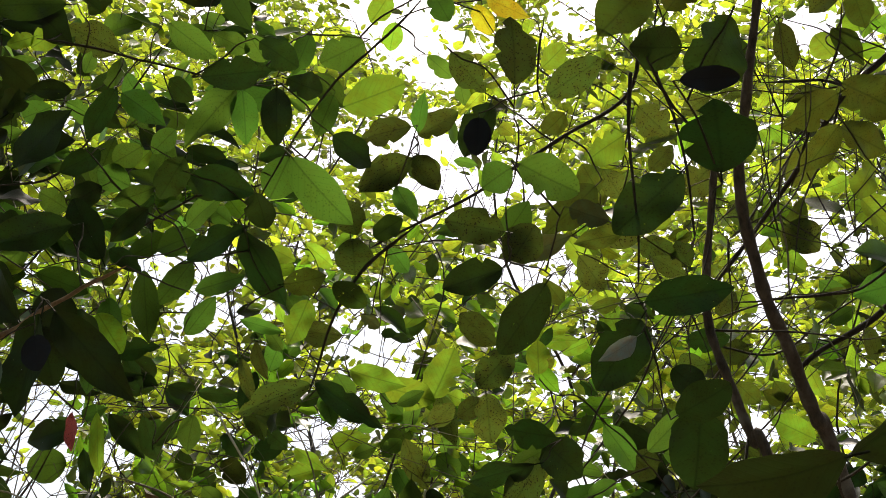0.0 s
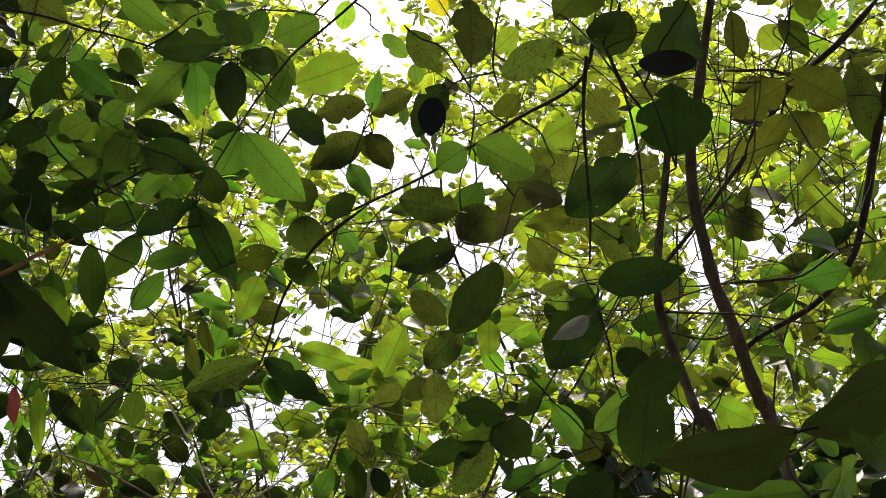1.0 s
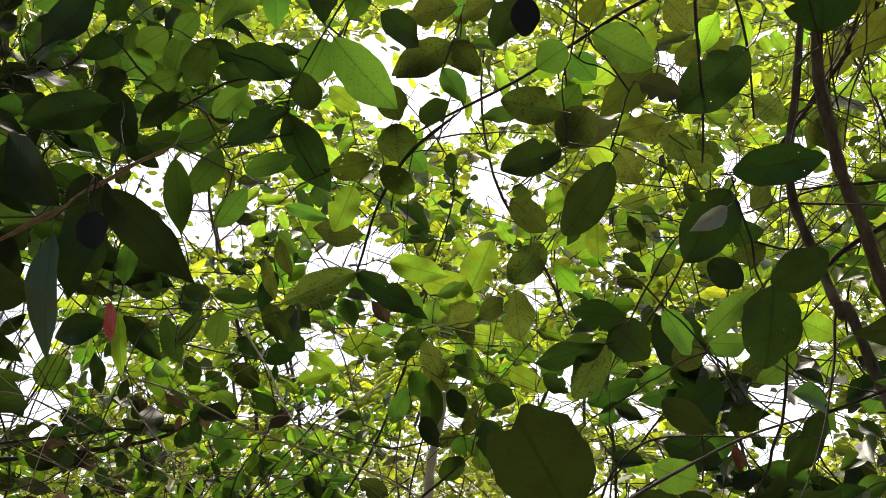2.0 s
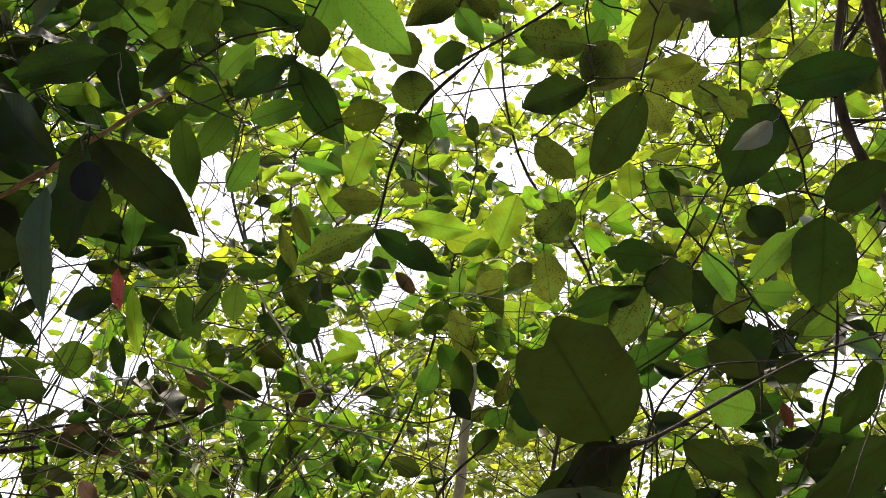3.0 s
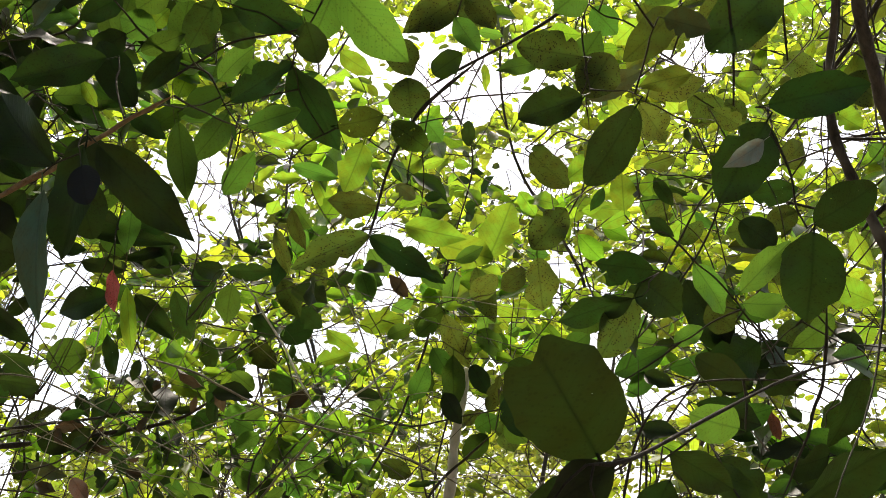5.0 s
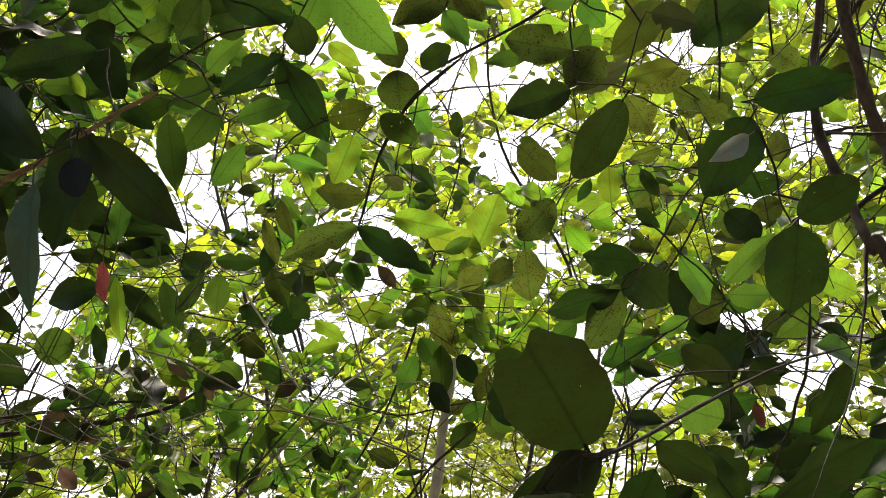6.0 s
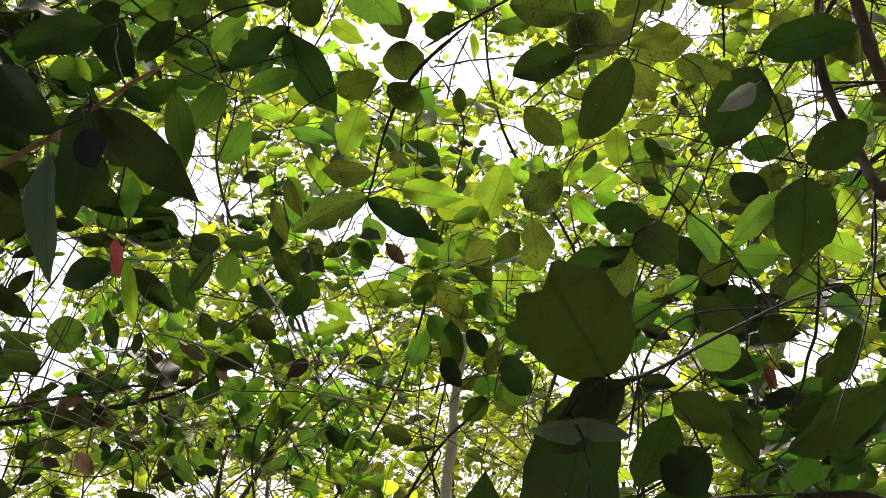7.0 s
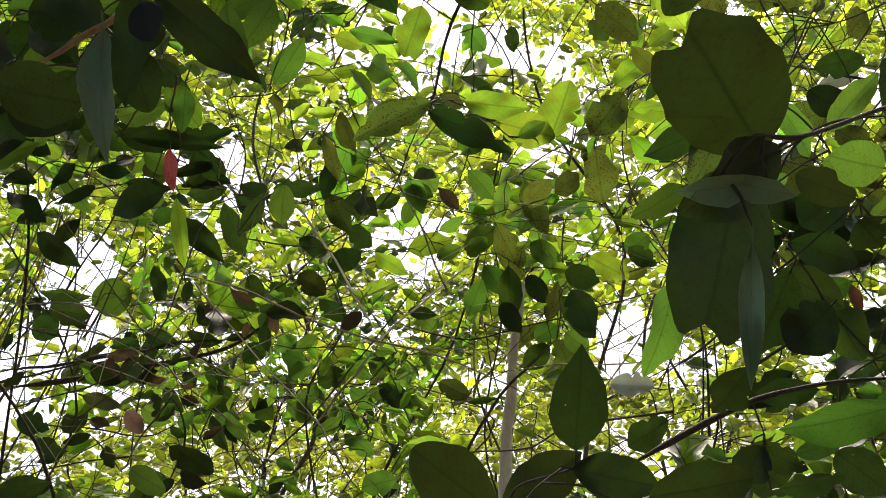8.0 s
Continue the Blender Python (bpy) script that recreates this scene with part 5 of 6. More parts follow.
def shortest():
    """Joins the leaves to the stems one after another, the closest first, each to the nearest stem or twig that stands by then."""
    left = list(range(len(LEAVES)))
    at = np.array([tuple(e[1] - (e[2] - e[1]) * 0.12) for e in LEAVES])
    pts = np.array([tuple(q) for q, _ in NODES])
    d = np.linalg.norm(at[:, None] - pts[None], axis=2)
    who, dist = d.argmin(1), d.min(1)
    while left:
        k = min(left, key=lambda n: dist[n])
        left.remove(k)
        yield k, Vector(at[k]), NODES[who[k]]
        for n in left:
            for m in range(SEEN[0], len(NODES)):
                e = (NODES[m][0] - Vector(at[n])).length
                if e < dist[n]:
                    dist[n], who[n] = e, m
        SEEN[0] = len(NODES)


SEEN = [len(NODES)]
for k, foot, (start, host) in shortest():
    kind, base, tip, width, turn, shape = LEAVES[k]
    long_leaf = (tip - base).length / width
    options = (1, 4, 6, 2, 7) if long_leaf > 1.9 else (0, 2, 3, 5, 7)
    if kind in ("lime", "pale", "silver", "red", "yellow", "black"):
        options = options[:4]
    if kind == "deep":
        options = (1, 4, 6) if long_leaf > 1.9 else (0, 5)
    usual = PICK.choice(options)
    ob = new("leaf", VARIANTS[kind][usual if shape is None else shape])
    ob.parent = host
    ob.matrix_world = blade_pose(base, tip, width, FACING, turn)
    # a thin twig from the stem to the leaf's stalk
    gap = (foot - start).length
    along = (tip - base).normalized()
    mid = start.lerp(foot, 0.5) + Vector((PICK.uniform(-1, 1), PICK.uniform(-1, 1), PICK.uniform(-0.2, 1))) * gap * 0.08
    near = foot.lerp(start, 0.22) - along * gap * 0.1 * max(0.0, along.dot((foot - start).normalized()))
    line = smooth_line([start, mid, near, foot], 5)
    loose = min(1.0, gap / 0.15)
    line = [q + noise.noise_vector(q * 8.0) * 0.012 * loose * math.sin(math.pi * i / (len(line) - 1)) for i, q in enumerate(line)]
    r = min(0.0016, 0.0008 + gap * 0.004)
    v, f = [], []
    tube_into(v, f, line, r * 1.3, r * 0.8, 4)
    mesh_object("twig", v, f, MAT_TWIG, host)
    if gap > 0.03:
        NODES += [(q, host) for q in line[2:-2:2]]


# loose sticks that lie crosswise in the lower growth
for k in range(22):
    mid = Vector((PICK.uniform(-1.25, 0.35), PICK.uniform(1.95, 2.6), PICK.uniform(1.62, 2.12)))
    way = Vector((PICK.uniform(-1, 1), PICK.uniform(-0.4, 0.4), PICK.gauss(0, 0.55))).normalized() * PICK.uniform(0.14, 0.42)
    bend = Vector((PICK.uniform(-1, 1), PICK.uniform(-1, 1), PICK.uniform(-1, 1))) * 0.02
    v, f = [], []
    tube_into(v, f, [q + noise.noise_vector(q * 7.0) * 0.012 for q in smooth_line([mid - way, mid - way * 0.3 + bend, mid + way * 0.4 - bend * 0.5, mid + way], 4)], PICK.uniform(0.0009, 0.002), 0.0007, 5, 0.2)
    mesh_object("stick", v, f, PICK.choice((MAT_STICK, MAT_STICK, MAT_TWIG)), dry)


# long thin straight ones across the same growth
for k in range(18):
    mid = Vector((PICK.uniform(-1.3, 0.4), PICK.uniform(2.2, 3.1), PICK.uniform(1.50, 2.15)))
    way = Vector((PICK.uniform(-1, 1), PICK.uniform(-0.25, 0.25), PICK.gauss(0, 0.6))).normalized() * PICK.uniform(0.25, 0.6)
    bend = Vector((PICK.uniform(-1, 1), PICK.uniform(-1, 1), PICK.uniform(-1, 0.3))) * 0.03
    v, f = [], []
    tube_into(v, f, [q + noise.noise_vector(q * 5.0) * 0.010 for q in smooth_line([mid - way, mid + bend, mid + way], 7)], PICK.uniform(0.0009, 0.0018), 0.0006, 5, 0.25)
    mesh_object("stick", v, f, PICK.choice((MAT_STICK, MAT_TWIG, MAT_TWIG)), dry)
# dead stems that lean together beside the bushes
for k in range(16):
    foot = Vector((PICK.uniform(-1.42, -1.16), PICK.uniform(2.62, 2.9), PICK.uniform(1.80, 2.05)))
    head = foot + Vector((PICK.uniform(0.06, 0.24), PICK.uniform(-0.1, 0.05), PICK.uniform(0.30, 0.52)))
    mid = foot.lerp(head, 0.5) + Vector((PICK.gauss(0, 0.02), PICK.gauss(0, 0.02), 0))
    v, f = [], []
    tube_into(v, f, [q + noise.noise_vector(q * 9.0) * 0.008 for q in smooth_line([foot, mid, head], 7)], PICK.uniform(0.0014, 0.0042), 0.001, 6, 0.35)
    mesh_object("stick", v, f, PICK.choice((MAT_STICK, MAT_TWIG)), dry)
# dead and dark leaves caught on the sagging branch
hold = [(q, ob) for ob, line in LINES if ob.parent == dry for q in line if q.x < -0.55 and q.z < 2.0]
for k in range(64):
    start, ob = PICK.choice(hold)
    base = start + Vector((PICK.gauss(0, 0.025), PICK.gauss(0, 0.03), PICK.gauss(-0.005, 0.018)))
    way = Vector((PICK.gauss(0, 0.8), PICK.uniform(-0.4, 0.4), PICK.gauss(-0.45, 0.5))).normalized()
    size = PICK.uniform(0.035, 0.075)
    item = new("leaf", VARIANTS[PICK.choice(("withered", "dark", "deep", "withered", "dark", "green"))][8 + PICK.randrange(8)])
    item.parent = ob
    item.matrix_world = blade_pose(base, base + way * size, size * PICK.uniform(0.42, 0.62), FACING, PICK.uniform(-55, 55))
# the web of bare twigs on the slender tree
hold = [(q, ob) for ob, line in LINES if ob.parent == tree_b for q in line if 1.75 < q.z < 2.75]
for k in range(58):
    start, ob = PICK.choice(hold)
    way = Vector((PICK.gauss(0.1, 0.6), PICK.uniform(-0.25, 0.35), PICK.gauss(0.25, 0.75))).normalized()
    pts = [start]
    for j in range(3):
        way = (way + Vector((PICK.gauss(0, 0.22), PICK.gauss(0, 0.15), PICK.gauss(0, 0.22)))).normalized()
        pts.append(pts[-1] + way * PICK.uniform(0.07, 0.15))
    v, f = [], []
    tube_into(v, f, [q + noise.noise_vector(q * 13.0) * 0.004 for q in smooth_line(pts, 5)], PICK.uniform(0.0009, 0.0019), 0.0006, 5, 0.25)
    mesh_object("twig", v, f, MAT_TWIG, ob)


# ---- bushes and trees further in ----
def spray(rng, start, way, length, count, size, droop=0.35, slim=1.0):
    """A leafy twig: its line, and the poses of the leaves along it."""
    pts, q, d = [start], start.copy(), way.normalized()
    for k in range(4):
        d = (d + Vector((rng.uniform(-0.3, 0.3), rng.uniform(-0.3, 0.3), rng.uniform(-0.25, 0.12)))).normalized()
        q = q + d * length / 4
        pts.append(q.copy())
    line = smooth_line(pts, 3)
    poses = []
    for k in range(count):
        s = (k + 1) / count
        p = line[min(len(line) - 1, int(s * (len(line) - 1)))]
        out = d.cross(Vector((0, 0, 1)))
        out = (out if out.length > 0.05 else Vector((1, 0, 0))).normalized() * (1 if k % 2 else -1)
        if k == count - 1:
            out = d.copy()
        axis = (out + d * rng.uniform(0.2, 0.9) + Vector((rng.uniform(-0.4, 0.4), rng.uniform(-0.4, 0.4), rng.uniform(-1.5, 0.7) * droop * 2))).normalized()
        ln = size * rng.uniform(0.65, 1.3)
        b = p + axis * 0.012
        # faces turned towards the camera's side so that the blades look broad
        up = Vector((rng.gauss(0, 0.5), rng.gauss(-0.9, 0.45), rng.gauss(0.15, 0.45)))
        poses.append(blade_pose(b, b + axis * ln, ln * rng.uniform(0.42, 0.64) * slim, up, rng.uniform(-25, 25)))
    return line, poses


# Openings cut in the foliage to fit the camera's view. LANES: where the crowns leave the sky open; the other list:
# where bushes are left out and the sunlit growth behind shows. Each runs outwards from a point near the camera: slopes
# sideways and upwards per metre ahead, and half widths.
VIEWPOINT = Vector((-0.08, 0.1, 1.45))
LANES, BUSH_GAPS = [], []


def opening(sideways, upwards, half_width, half_height, lanes=LANES):
    lanes.append((sideways, upwards, half_width, half_height))


opening(-0.043, 0.747, 0.060, 0.057)
opening(0.007, 0.692, 0.035, 0.045)
opening(0.165, 0.764, 0.032, 0.038)
opening(0.028, 0.543, 0.039, 0.027)
opening(0.109, 0.529, 0.028, 0.023)
opening(-0.061, 0.352, 0.042, 0.021)
opening(0.455, 0.727, 0.049, 0.034)
opening(0.343, 0.421, 0.017, 0.045)
opening(-0.284, 0.434, 0.032, 0.023)
opening(-0.091, 0.780, 0.028, 0.030)
opening(-0.082, 0.570, 0.032, 0.021)
opening(-0.003, 0.598, 0.039, 0.024)
opening(0.040, 0.532, 0.028, 0.045)
opening(0.281, 0.566, 0.035, 0.032)
opening(0.109, 0.438, 0.042, 0.030)
opening(-0.238, 0.398, 0.018, 0.027)
opening(-0.377, 0.285, 0.021, 0.017)
opening(-0.402, 0.227, 0.025, 0.024)
opening(0.422, 0.467, 0.028, 0.030)
opening(0.306, 0.259, 0.025, 0.020)
opening(0.375, 0.179, 0.032, 0.034)
opening(0.216, 0.193, 0.021, 0.019)
opening(-0.036, 0.345, 0.025, 0.034)
opening(-0.379, 0.330, 0.030, 0.032)
opening(-0.424, 0.248, 0.025, 0.024)
opening(0.161, 0.221, 0.032, 0.034)
opening(-0.233, 0.427, 0.021, 0.042)
opening(-0.028, 0.545, 0.028, 0.038)
opening(-0.107, 0.258, 0.042, 0.019)
opening(-0.375, 0.244, 0.028, 0.021)
opening(-0.188, 0.219, 0.015, 0.015)
opening(-0.093, 0.197, 0.025, 0.012)
opening(-0.051, 0.304, 0.015, 0.019)
opening(-0.308, 0.240, 0.021, 0.015)
opening(-0.239, 0.388, 0.025, 0.029)
opening(-0.194, 0.377, 0.014, 0.012)
opening(-0.378, 0.281, 0.036, 0.015)
opening(-0.420, 0.266, 0.020, 0.024)
opening(-0.375, 0.217, 0.028, 0.012)
opening(-0.415, 0.140, 0.012, 0.019)
opening(-0.410, 0.303, 0.016, 0.012)
opening(-0.190, 0.220, 0.010, 0.009)
opening(0.360, 0.188, 0.026, 0.023)
opening(0.351, 0.150, 0.018, 0.012)
opening(0.300, 0.258, 0.026, 0.013)
opening(0.402, 0.254, 0.013, 0.020)
opening(0.305, 0.162, 0.012, 0.018)
opening(0.398, 0.457, 0.021, 0.024)
opening(0.180, 0.196, 0.012, 0.010)
opening(0.124, 0.317, 0.018, 0.015)
opening(0.338, 0.218, 0.025, 0.009)
opening(0.386, 0.216, 0.023, 0.009)
opening(-0.397, 0.202, 0.022, 0.010)
opening(0.207, 0.096, 0.012, 0.008)
opening(0.003, 0.102, 0.060, 0.070, BUSH_GAPS)
opening(0.111, 0.115, 0.032, 0.049, BUSH_GAPS)
opening(0.165, 0.091, 0.032, 0.032, BUSH_GAPS)
opening(-0.289, 0.081, 0.070, 0.022, BUSH_GAPS)
opening(-0.152, 0.071, 0.038, 0.022, BUSH_GAPS)
opening(-0.050, 0.259, 0.038, 0.032, BUSH_GAPS)
opening(0.122, 0.457, 0.049, 0.049, BUSH_GAPS)
opening(0.045, 0.126, 0.049, 0.038, BUSH_GAPS)
opening(0.093, 0.487, 0.049, 0.043, BUSH_GAPS)
opening(0.159, 0.137, 0.017, 0.024, BUSH_GAPS)
opening(0.192, 0.105, 0.026, 0.015, BUSH_GAPS)
opening(0.265, 0.107, 0.013, 0.018, BUSH_GAPS)
opening(0.146, 0.112, 0.017, 0.015, BUSH_GAPS)
opening(0.232, 0.134, 0.013, 0.008, BUSH_GAPS)
opening(0.176, 0.194, 0.011, 0.012, BUSH_GAPS)
opening(-0.424, 0.098, 0.040, 0.024, BUSH_GAPS)
opening(-0.326, 0.117, 0.046, 0.024, BUSH_GAPS)
opening(-0.233, 0.095, 0.046, 0.027, BUSH_GAPS)
opening(0.003, 0.145, 0.026, 0.067, BUSH_GAPS)
opening(0.097, 0.191, 0.017, 0.036, BUSH_GAPS)
opening(-0.167, 0.080, 0.029, 0.018, BUSH_GAPS)
opening(0.039, 0.095, 0.029, 0.036, BUSH_GAPS)
opening(-0.445, 0.178, 0.017, 0.012)
opening(-0.393, 0.331, 0.023, 0.021)
opening(-0.397, 0.285, 0.034, 0.015)
opening(-0.442, 0.216, 0.026, 0.018)
opening(-0.355, 0.198, 0.016, 0.018)
opening(-0.447, 0.136, 0.013, 0.012)
opening(-0.051, 0.325, 0.013, 0.018)
opening(-0.249, 0.442, 0.023, 0.030)
opening(0.038, 0.190, 0.008, 0.008)
opening(0.128, 0.189, 0.011, 0.018)
opening(0.144, 0.145, 0.009, 0.008)
opening(0.146, 0.204, 0.014, 0.008)
opening(-0.187, 0.219, 0.012, 0.010, BUSH_GAPS)
opening(-0.260, 0.210, 0.010, 0.014, BUSH_GAPS)
opening(-0.263, 0.173, 0.012, 0.008, BUSH_GAPS)
opening(-0.246, 0.191, 0.016, 0.010, BUSH_GAPS)
opening(-0.224, 0.190, 0.012, 0.012, BUSH_GAPS)
opening(-0.299, 0.228, 0.014, 0.010, BUSH_GAPS)
opening(-0.286, 0.158, 0.010, 0.008, BUSH_GAPS)
opening(-0.161, 0.192, 0.008, 0.012, BUSH_GAPS)


def open_sky(p, lanes=LANES):
    d = p - VIEWPOINT
    if d.y < 1.8:
        return False
    a, b = d.x / d.y, d.z / d.y
    for x, z, w, h in lanes:
        if ((a - x) / w) ** 2 + ((b - z) / h) ** 2 < 1.4:
            return True
    return False


def bush(label, at, height, spread, sprays, size, low, seed, kinds):
    """A bush whose leaves can be told apart: a stem, branches and single leaves."""
    rng = random.Random(seed)
    root = tagged(new("bush"), label, "bush", "bushes behind the near branches")
    at = Vector(at)
    v, f = [], []
    top = at + Vector((rng.uniform(-0.3, 0.3), rng.uniform(-0.2, 0.2), height))
    stem = smooth_line([at] + [at.lerp(top, s) + Vector((rng.uniform(-0.22, 0.22), rng.uniform(-0.15, 0.15), 0)) for s in (0.3, 0.5, 0.65, 0.8, 0.9)] + [top])
    tube_into(v, f, stem, 0.0045, 0.0016, 6, 0.25)
    mesh_object("stem", v, f, MAT_TWIG, root)
    made, grown = 0, list(stem)
    for k in range(sprays):
        z = low + (height - low) * (k + rng.random()) / sprays
        a = rng.uniform(0, 2 * math.pi)
        reach = spread * math.sqrt(rng.random())
        tip = Vector((at.x + math.cos(a) * reach, at.y + math.sin(a) * reach * 0.8, at.z + z + rng.uniform(-0.1, 0.15)))
        root_p = min((q for q in grown if q.z < tip.z + 0.02), key=lambda q: (q - tip).length, default=grown[0])
        line, poses = spray(rng, tip, tip - root_p, 2.8 * size, rng.randint(5, 8), size, *((0.6, 0.68) if size < 0.07 else (0.35, 1.0)))
        poses = [m for m in poses if not (open_sky(m @ Vector((0, 0.25, 0))) or open_sky(m @ Vector((0, 0.85, 0))))]
        poses = [m for m in poses if not open_sky(m @ Vector((0, 0.5, 0)), BUSH_GAPS)]
        if len(poses) < 2:
            continue
        v, f = [], []
        gap = (tip - root_p).length
        kink = [root_p.lerp(tip, s) + Vector((rng.gauss(0, 0.1), rng.gauss(0, 0.1), rng.gauss(0.03, 0.08))) * gap for s in (0.35, 0.7)]
        arm = smooth_line([root_p] + kink + [tip], 4)
        tube_into(v, f, arm, 0.0018, 0.0010, 5, 0.3)
        grown += arm[3:]
        tube_into(v, f, line, 0.0012, 0.0007, 4)
        branch = mesh_object("branch", v, f, MAT_TWIG, root)
        # kinds go from dark to light by clumps, imitating shaded and lit patches
        n = noise.noise(tip * 2.3 + Vector((seed, 0, 0)))
        kind = kinds[max(0, min(len(kinds) - 1, int((0.5 + n * 1.0 + rng.gauss(0, 0.10)) * len(kinds))))]
        for m in poses:
            ob = new("leaf", VARIANTS[kind if rng.random() < 0.8 else rng.choice(kinds)][8 + rng.randrange(8)])
            ob.parent = branch
            ob.matrix_world = m
            made += 1
    return made


def leaf_cloud(name, poses, material, parent, label="", small=False):
    """Very many leaves as one mesh."""
    shapes = [blade(rows=5 if not small else 3, cols=2, lance=l, fold=0.25, curl=c, wave=0.0, bite=0, seed=i) for i, (l, c) in enumerate(((0.2, -0.15), (0.8, 0.1), (0.5, -0.3)))]
    arr = [np.array(s[0]) for s in shapes]
    quads = [np.array(s[1]) for s in shapes]
    uvs = [np.array(s[2]) for s in shapes]
    vs, fs, us, base = [], [], [], 0
    for i, m in enumerate(poses):
        k = i % 3
        mm = np.array(m)
        vs.append(arr[k] @ mm[:3, :3].T + mm[:3, 3])
        fs.append(quads[k] + base)
        us.append(uvs[k][quads[k].ravel()])
        base += len(arr[k])
    vs, fs, us = np.concatenate(vs), np.concatenate(fs), np.concatenate(us)
    me = bpy.data.meshes.new(name)
    me.from_pydata(vs.tolist(), [], fs.tolist())
    me.polygons.foreach_set("use_smooth", np.ones(len(fs), bool))
    layer = me.uv_layers.new(name="UVMap")
    layer.data.foreach_set("uv", us.ravel())
    me.materials.append(material)
    ob = new(name, me)
    ob.parent = parent
    return tagged(ob, label, kind="stuff")


def tree(label, at, height, low, spread, clumps, size, material, seed, trunk=0.07, bark=None, lean=0.0, per=(12, 20)):
    """A tree: tapered trunk, limbs to every clump, and a crown of many leaves with gaps."""
    rng = random.Random(seed)
    at = Vector(at)
    root = tagged(new("tree"), label, "tree", "trees of the wood")
    top = at + Vector((lean, rng.uniform(-0.3, 0.3), height))
    stem = smooth_line([at - Vector((0, 0, 0.1))] + [at.lerp(top, s) + Vector((rng.uniform(-0.06, 0.06), rng.uniform(-0.05, 0.05), 0)) * height for s in (0.25, 0.42, 0.58, 0.72, 0.86)] + [top])
    v, f = [], []
    tube_into(v, f, stem, trunk, trunk * 0.25, 9, 0.15)
    mesh_object("trunk", v, f, bark or MAT_TWIG, root)
    v, f, poses = [], [], []
    for k in range(clumps):
        s = rng.random()
        z = low + (height * 1.08 - low) * s
        a = rng.uniform(0, 2 * math.pi)
        wide = spread * (0.45 + 0.55 * math.sin(math.pi * min(1, 0.15 + s * 0.85)))
        reach = wide * math.sqrt(rng.random())
        c = Vector((at.x + lean * z / height + math.cos(a) * reach, at.y + math.sin(a) * reach, at.z + z))
        hold = min(stem, key=lambda q: (q - c + Vector((0, 0, reach * 0.45))).length)
        way = c - hold
        if k % 3 == 0 and not open_sky(c):
            bow = [hold.lerp(c, s) + Vector((rng.gauss(0, 0.08), rng.gauss(0, 0.08), rng.gauss(0.06, 0.06))) * way.length for s in (0.3, 0.55, 0.8)]
            tube_into(v, f, smooth_line([hold] + bow + [c], 3), max(0.004, trunk * 0.12), 0.002, 4)
        for n in range(rng.randint(1, 3)):
            way2 = way.normalized() + Vector((rng.uniform(-0.9, 0.9), rng.uniform(-0.9, 0.9), rng.uniform(-0.5, 0.5)))
            line, ps = spray(rng, c + Vector((rng.gauss(0, 0.09), rng.gauss(0, 0.09), rng.gauss(0, 0.07))), way2, size * 4.0, rng.randint(*per) // 2, size)
            if not open_sky(line[len(line) // 2]):
                tube_into(v, f, line[::4], 0.0022, 0.001, 3)
            poses += [m for m in ps if not (open_sky(m @ Vector((0, 0.25, 0))) or open_sky(m @ Vector((0, 0.85, 0)))) or (at.y > 12 and rng.random() < 0.1)]
    tagged(mesh_object("branchwork", v, f, MAT_TWIG, root), kind="stuff")
    # most of the crown is bright; clumps marked old get the darker copy, shade put into its colour
    old = [noise.noise(m.translation * (0.16 / size) + Vector((seed, 5, 2))) < -0.14 for m in poses]
    for mat, group in ((material, [m for m, o in zip(poses, old) if not o]), (MAT_CROWN_SHADED if material == MAT_CROWN else material, [m for m, o in zip(poses, old) if o])):
        if group:
            leaf_cloud("crown", group, mat, root, "", small=size < 0.07 or at.y > 7 or at.y < 1)
    return len(poses)


MIXED = ("dark", "spotted", "green", "bush", "bush", "lime", "lime")
LIGHT = ("olive", "spotted", "olive", "spotted", "lime", "bush", "lime", "lime")
SMALL = ("green", "bush", "bush", "bush", "lime", "bush", "lime", "lime")
# these two lists put shade into the leaf colours
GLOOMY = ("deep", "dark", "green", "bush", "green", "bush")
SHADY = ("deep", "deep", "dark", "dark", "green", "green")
for i, (x, y, h, spread, sprays, size, low) in enumerate((
    (-1.15, 2.75, 2.8, 0.70, 26, 0.100, 2.0),
    (-0.45, 3.0, 3.0, 0.70, 26, 0.095, 2.1),
    (0.25, 2.9, 3.0, 0.70, 26, 0.095, 2.1),
    (0.85, 2.7, 3.0, 0.65, 33, 0.106, 1.1),
    (1.35, 2.6, 3.3, 0.60, 33, 0.112, 1.3),
    (-1.55, 3.4, 3.2, 0.70, 33, 0.100, 1.0),
    (-0.75, 3.8, 3.3, 0.80, 33, 0.094, 1.1),
    (0.15, 3.9, 3.5, 0.80, 33, 0.094, 1.1),
    (1.05, 3.7, 3.5, 0.80, 33, 0.094, 1.2),
    (1.75, 3.5, 3.7, 0.70, 33, 0.100, 1.3),
)):
    bush("leafy green bush with thin brown twigs behind the near branches", (x, y, 0), h, spread, round(sprays * 1.3), size * 0.9, low, 21 + i, LIGHT if x > 0.6 else MIXED)
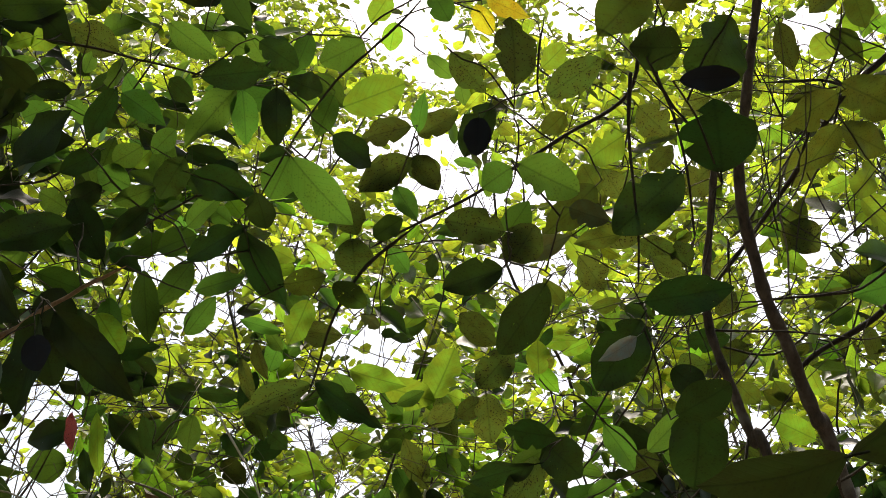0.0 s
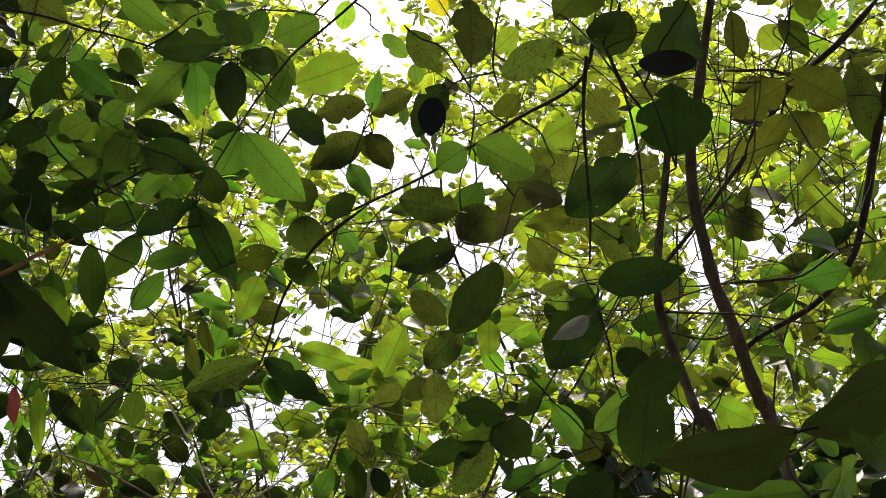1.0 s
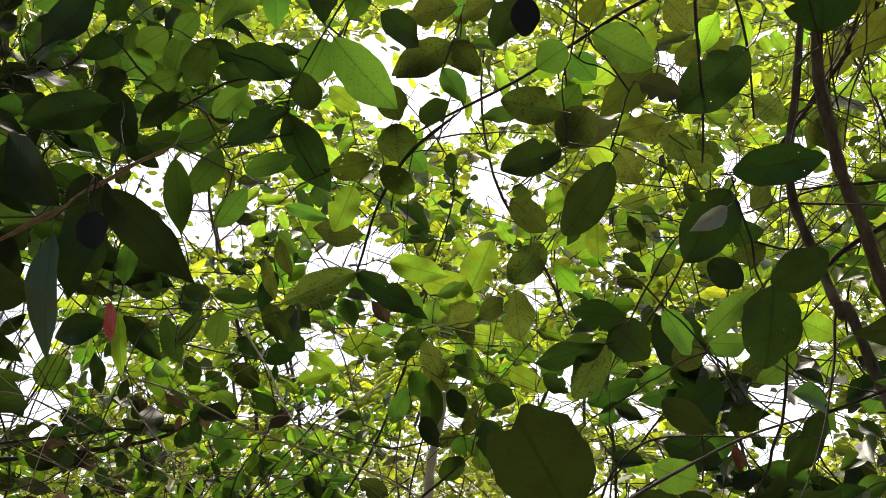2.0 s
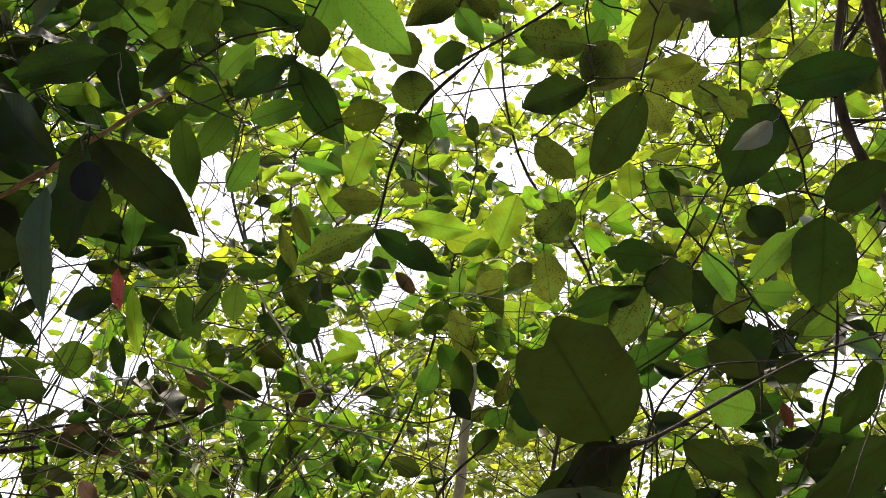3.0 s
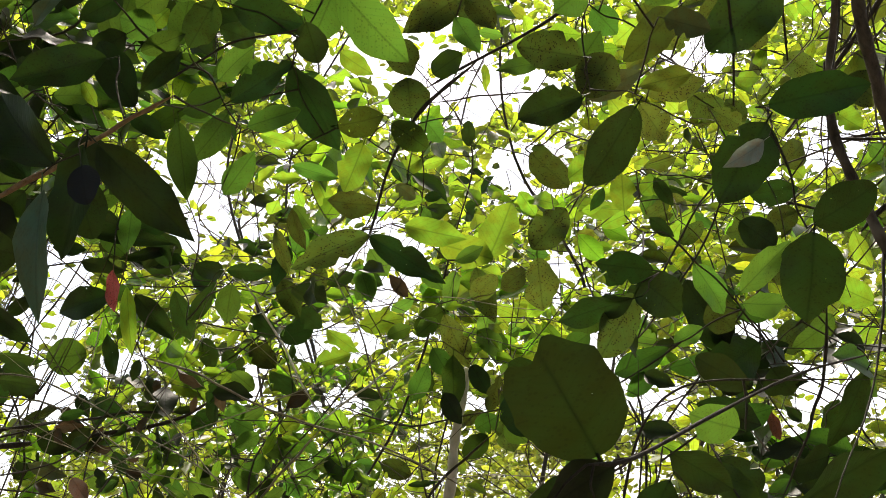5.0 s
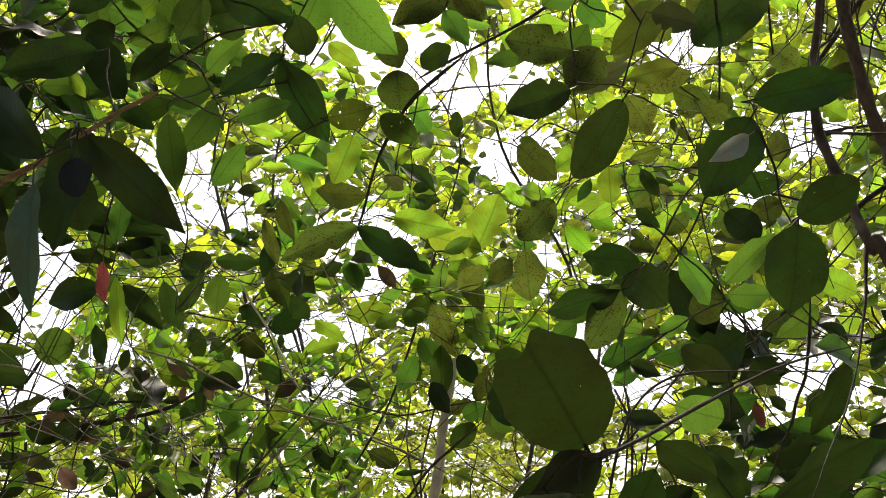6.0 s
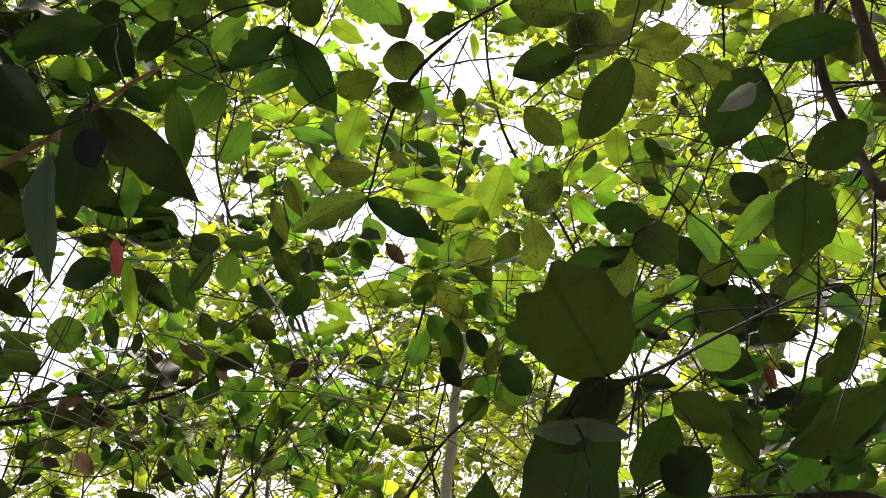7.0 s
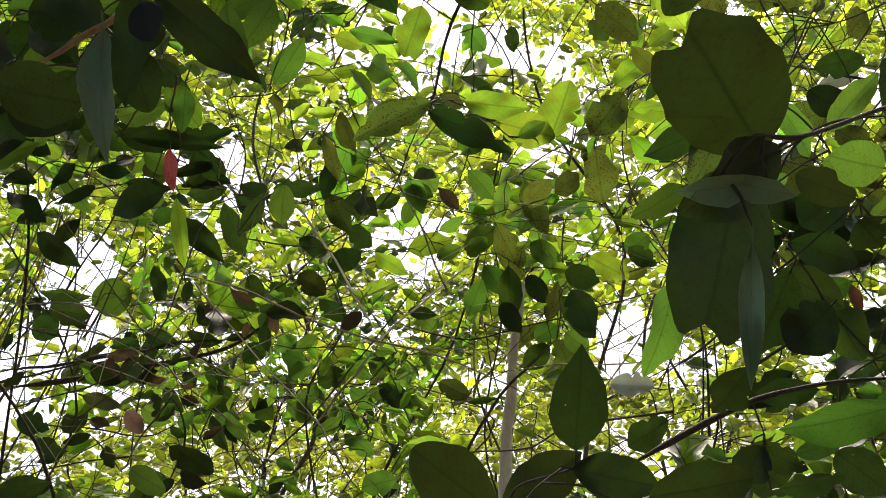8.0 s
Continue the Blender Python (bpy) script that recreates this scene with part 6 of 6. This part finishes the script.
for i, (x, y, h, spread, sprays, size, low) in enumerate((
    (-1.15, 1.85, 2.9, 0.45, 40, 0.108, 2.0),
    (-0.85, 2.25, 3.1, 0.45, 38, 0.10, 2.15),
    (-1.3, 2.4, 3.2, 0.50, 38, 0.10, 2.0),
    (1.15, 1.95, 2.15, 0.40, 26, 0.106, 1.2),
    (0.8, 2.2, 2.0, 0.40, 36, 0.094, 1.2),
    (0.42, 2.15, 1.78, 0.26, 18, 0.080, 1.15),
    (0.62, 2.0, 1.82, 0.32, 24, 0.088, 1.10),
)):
    bush("bush of large leaves on thin twigs, shade in their dark green", (x, y, 0), h, spread, sprays, size, low, 31 + i, SHADY)
for i, (x, y, h, spread, sprays, size, low) in enumerate((
    (-1.15, 2.9, 2.2, 0.45, 46, 0.060, 1.4),
    (-0.65, 2.85, 2.2, 0.45, 46, 0.055, 1.4),
    (-0.15, 2.9, 2.2, 0.45, 46, 0.055, 1.4),
    (-0.9, 3.3, 2.3, 0.55, 46, 0.060, 1.4),
    (-0.25, 3.4, 2.3, 0.55, 46, 0.060, 1.4),
    (0.35, 2.9, 2.2, 0.45, 40, 0.060, 1.4),
)):
    bush("low bush of small bright green leaves among dry sticks", (x, y, 0), h, spread, sprays, size, low, 36 + i, SMALL)
# added as dark fill that imitates shaded gaps in the low growth
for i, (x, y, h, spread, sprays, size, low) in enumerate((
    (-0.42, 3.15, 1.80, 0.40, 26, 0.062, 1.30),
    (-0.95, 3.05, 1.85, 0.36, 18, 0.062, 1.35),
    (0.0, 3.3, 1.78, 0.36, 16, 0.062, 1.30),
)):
    bush("low bush of small leaves coloured dark for shaded gaps", (x, y, 0), h, spread, sprays, size, low, 141 + i, GLOOMY)

# the trees behind, row after row
for i, (x, y, h, low, spread, clumps, size) in enumerate((
    (-2.9, 5.0, 5.0, 1.6, 1.4, 155, 0.090),
    (-1.2, 5.6, 5.4, 1.7, 1.4, 155, 0.090),
    (0.6, 5.2, 5.2, 1.6, 1.4, 155, 0.090),
    (2.4, 5.4, 5.4, 1.7, 1.4, 155, 0.090),
    (-3.9, 8.4, 7.6, 3.3, 2.2, 225, 0.105),
    (-0.9, 9.0, 8.0, 3.3, 2.2, 225, 0.105),
    (1.9, 8.6, 8.0, 3.3, 2.2, 225, 0.105),
    (4.6, 9.0, 8.0, 3.3, 2.2, 200, 0.105),
)):
    tree("slender forest tree with a thin yellow-green crown", (x, y, 0), h, low, spread, clumps, size, MAT_CROWN, 40 + i, trunk=0.005 + 0.0018 * h)
for i, (x, y, h, low, spread, clumps, size) in enumerate((
    (-6.5, 13.0, 11.0, 3.2, 3.0, 300, 0.15),
    (-2.0, 13.5, 11.0, 3.2, 3.0, 300, 0.15),
    (2.6, 13.5, 11.0, 3.2, 3.0, 300, 0.15),
    (7.2, 13.0, 11.0, 3.2, 3.0, 270, 0.15),
    (-9.0, 20.0, 16.5, 4.0, 4.2, 310, 0.26),
    (-4.2, 20.5, 16.5, 4.0, 4.2, 310, 0.26),
    (0.6, 20.0, 16.5, 4.0, 4.2, 310, 0.26),
    (5.4, 20.5, 16.5, 4.0, 4.2, 310, 0.26),
    (10.0, 20.0, 16.5, 4.0, 4.2, 270, 0.26),
)):
    tree("tall far tree with a sunlit yellow-green crown against the sky", (x, y, 0), h, low, spread, clumps, size, MAT_CROWN, 48 + i, trunk=0.005 + 0.0018 * h)

# low sunlit growth beyond the bushes, its sunlight put into the leaf colour
for i, (x, y) in enumerate(((-4.0, 7.5), (-1.5, 7.8), (1.2, 7.4), (3.6, 8.0), (-2.8, 9.8), (0.0, 10.2), (2.6, 9.9), (-5.5, 12.0), (0.5, 12.5), (5.5, 12.0))):
    tree("low sunlit shrub of bright yellow-green leaves", (x, y, 0), 2.6 + 0.1 * (i % 3) + 0.1 * max(0, y - 8), 0.3, 1.7, 280, 0.062, MAT_SUNLIT, 70 + i, trunk=0.03)

# unseen trees added above, behind and all round to keep light off the near leaves
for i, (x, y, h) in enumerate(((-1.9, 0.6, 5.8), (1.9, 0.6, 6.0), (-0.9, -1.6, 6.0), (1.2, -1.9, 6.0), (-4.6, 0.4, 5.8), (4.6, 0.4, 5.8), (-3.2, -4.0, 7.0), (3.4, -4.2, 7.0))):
    tree("unseen tree added overhead to shade the near leaves", (x, y, 0), h, 4.3, 2.4, 150, 0.22, MAT_SHADE, 90 + i, trunk=0.07)
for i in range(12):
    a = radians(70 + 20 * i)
    tree("unseen forest tree added to dim light from behind", (math.sin(a) * 8.5, math.cos(a) * 8.5, 0), 7.5, 0.3, 2.4, 110, 0.28, MAT_SHADE, 120 + i, trunk=0.1)

# ---- ground ----
v, f = [], []
n = 60
for i in range(n + 1):
    for j in range(n + 1):
        x, y = (i / n * 2 - 1), (j / n * 2 - 1)
        x, y = math.copysign(abs(x) ** 2.6, x) * 400, math.copysign(abs(y) ** 2.6, y) * 400
        near = max(0.0, 1 - math.hypot(x, y) / 60)
        v.append((x, y, near * (noise.noise(Vector((x, y, 0)) * 0.35) * 0.16 - 0.02)))
for i in range(n):
    for j in range(n):
        a = i * (n + 1) + j
        f.append((a, a + n + 1, a + n + 2, a + 1))
tagged(mesh_object("ground", v, f, MAT_SOIL), "brown forest soil with leaf litter", "ground", kind="structure")
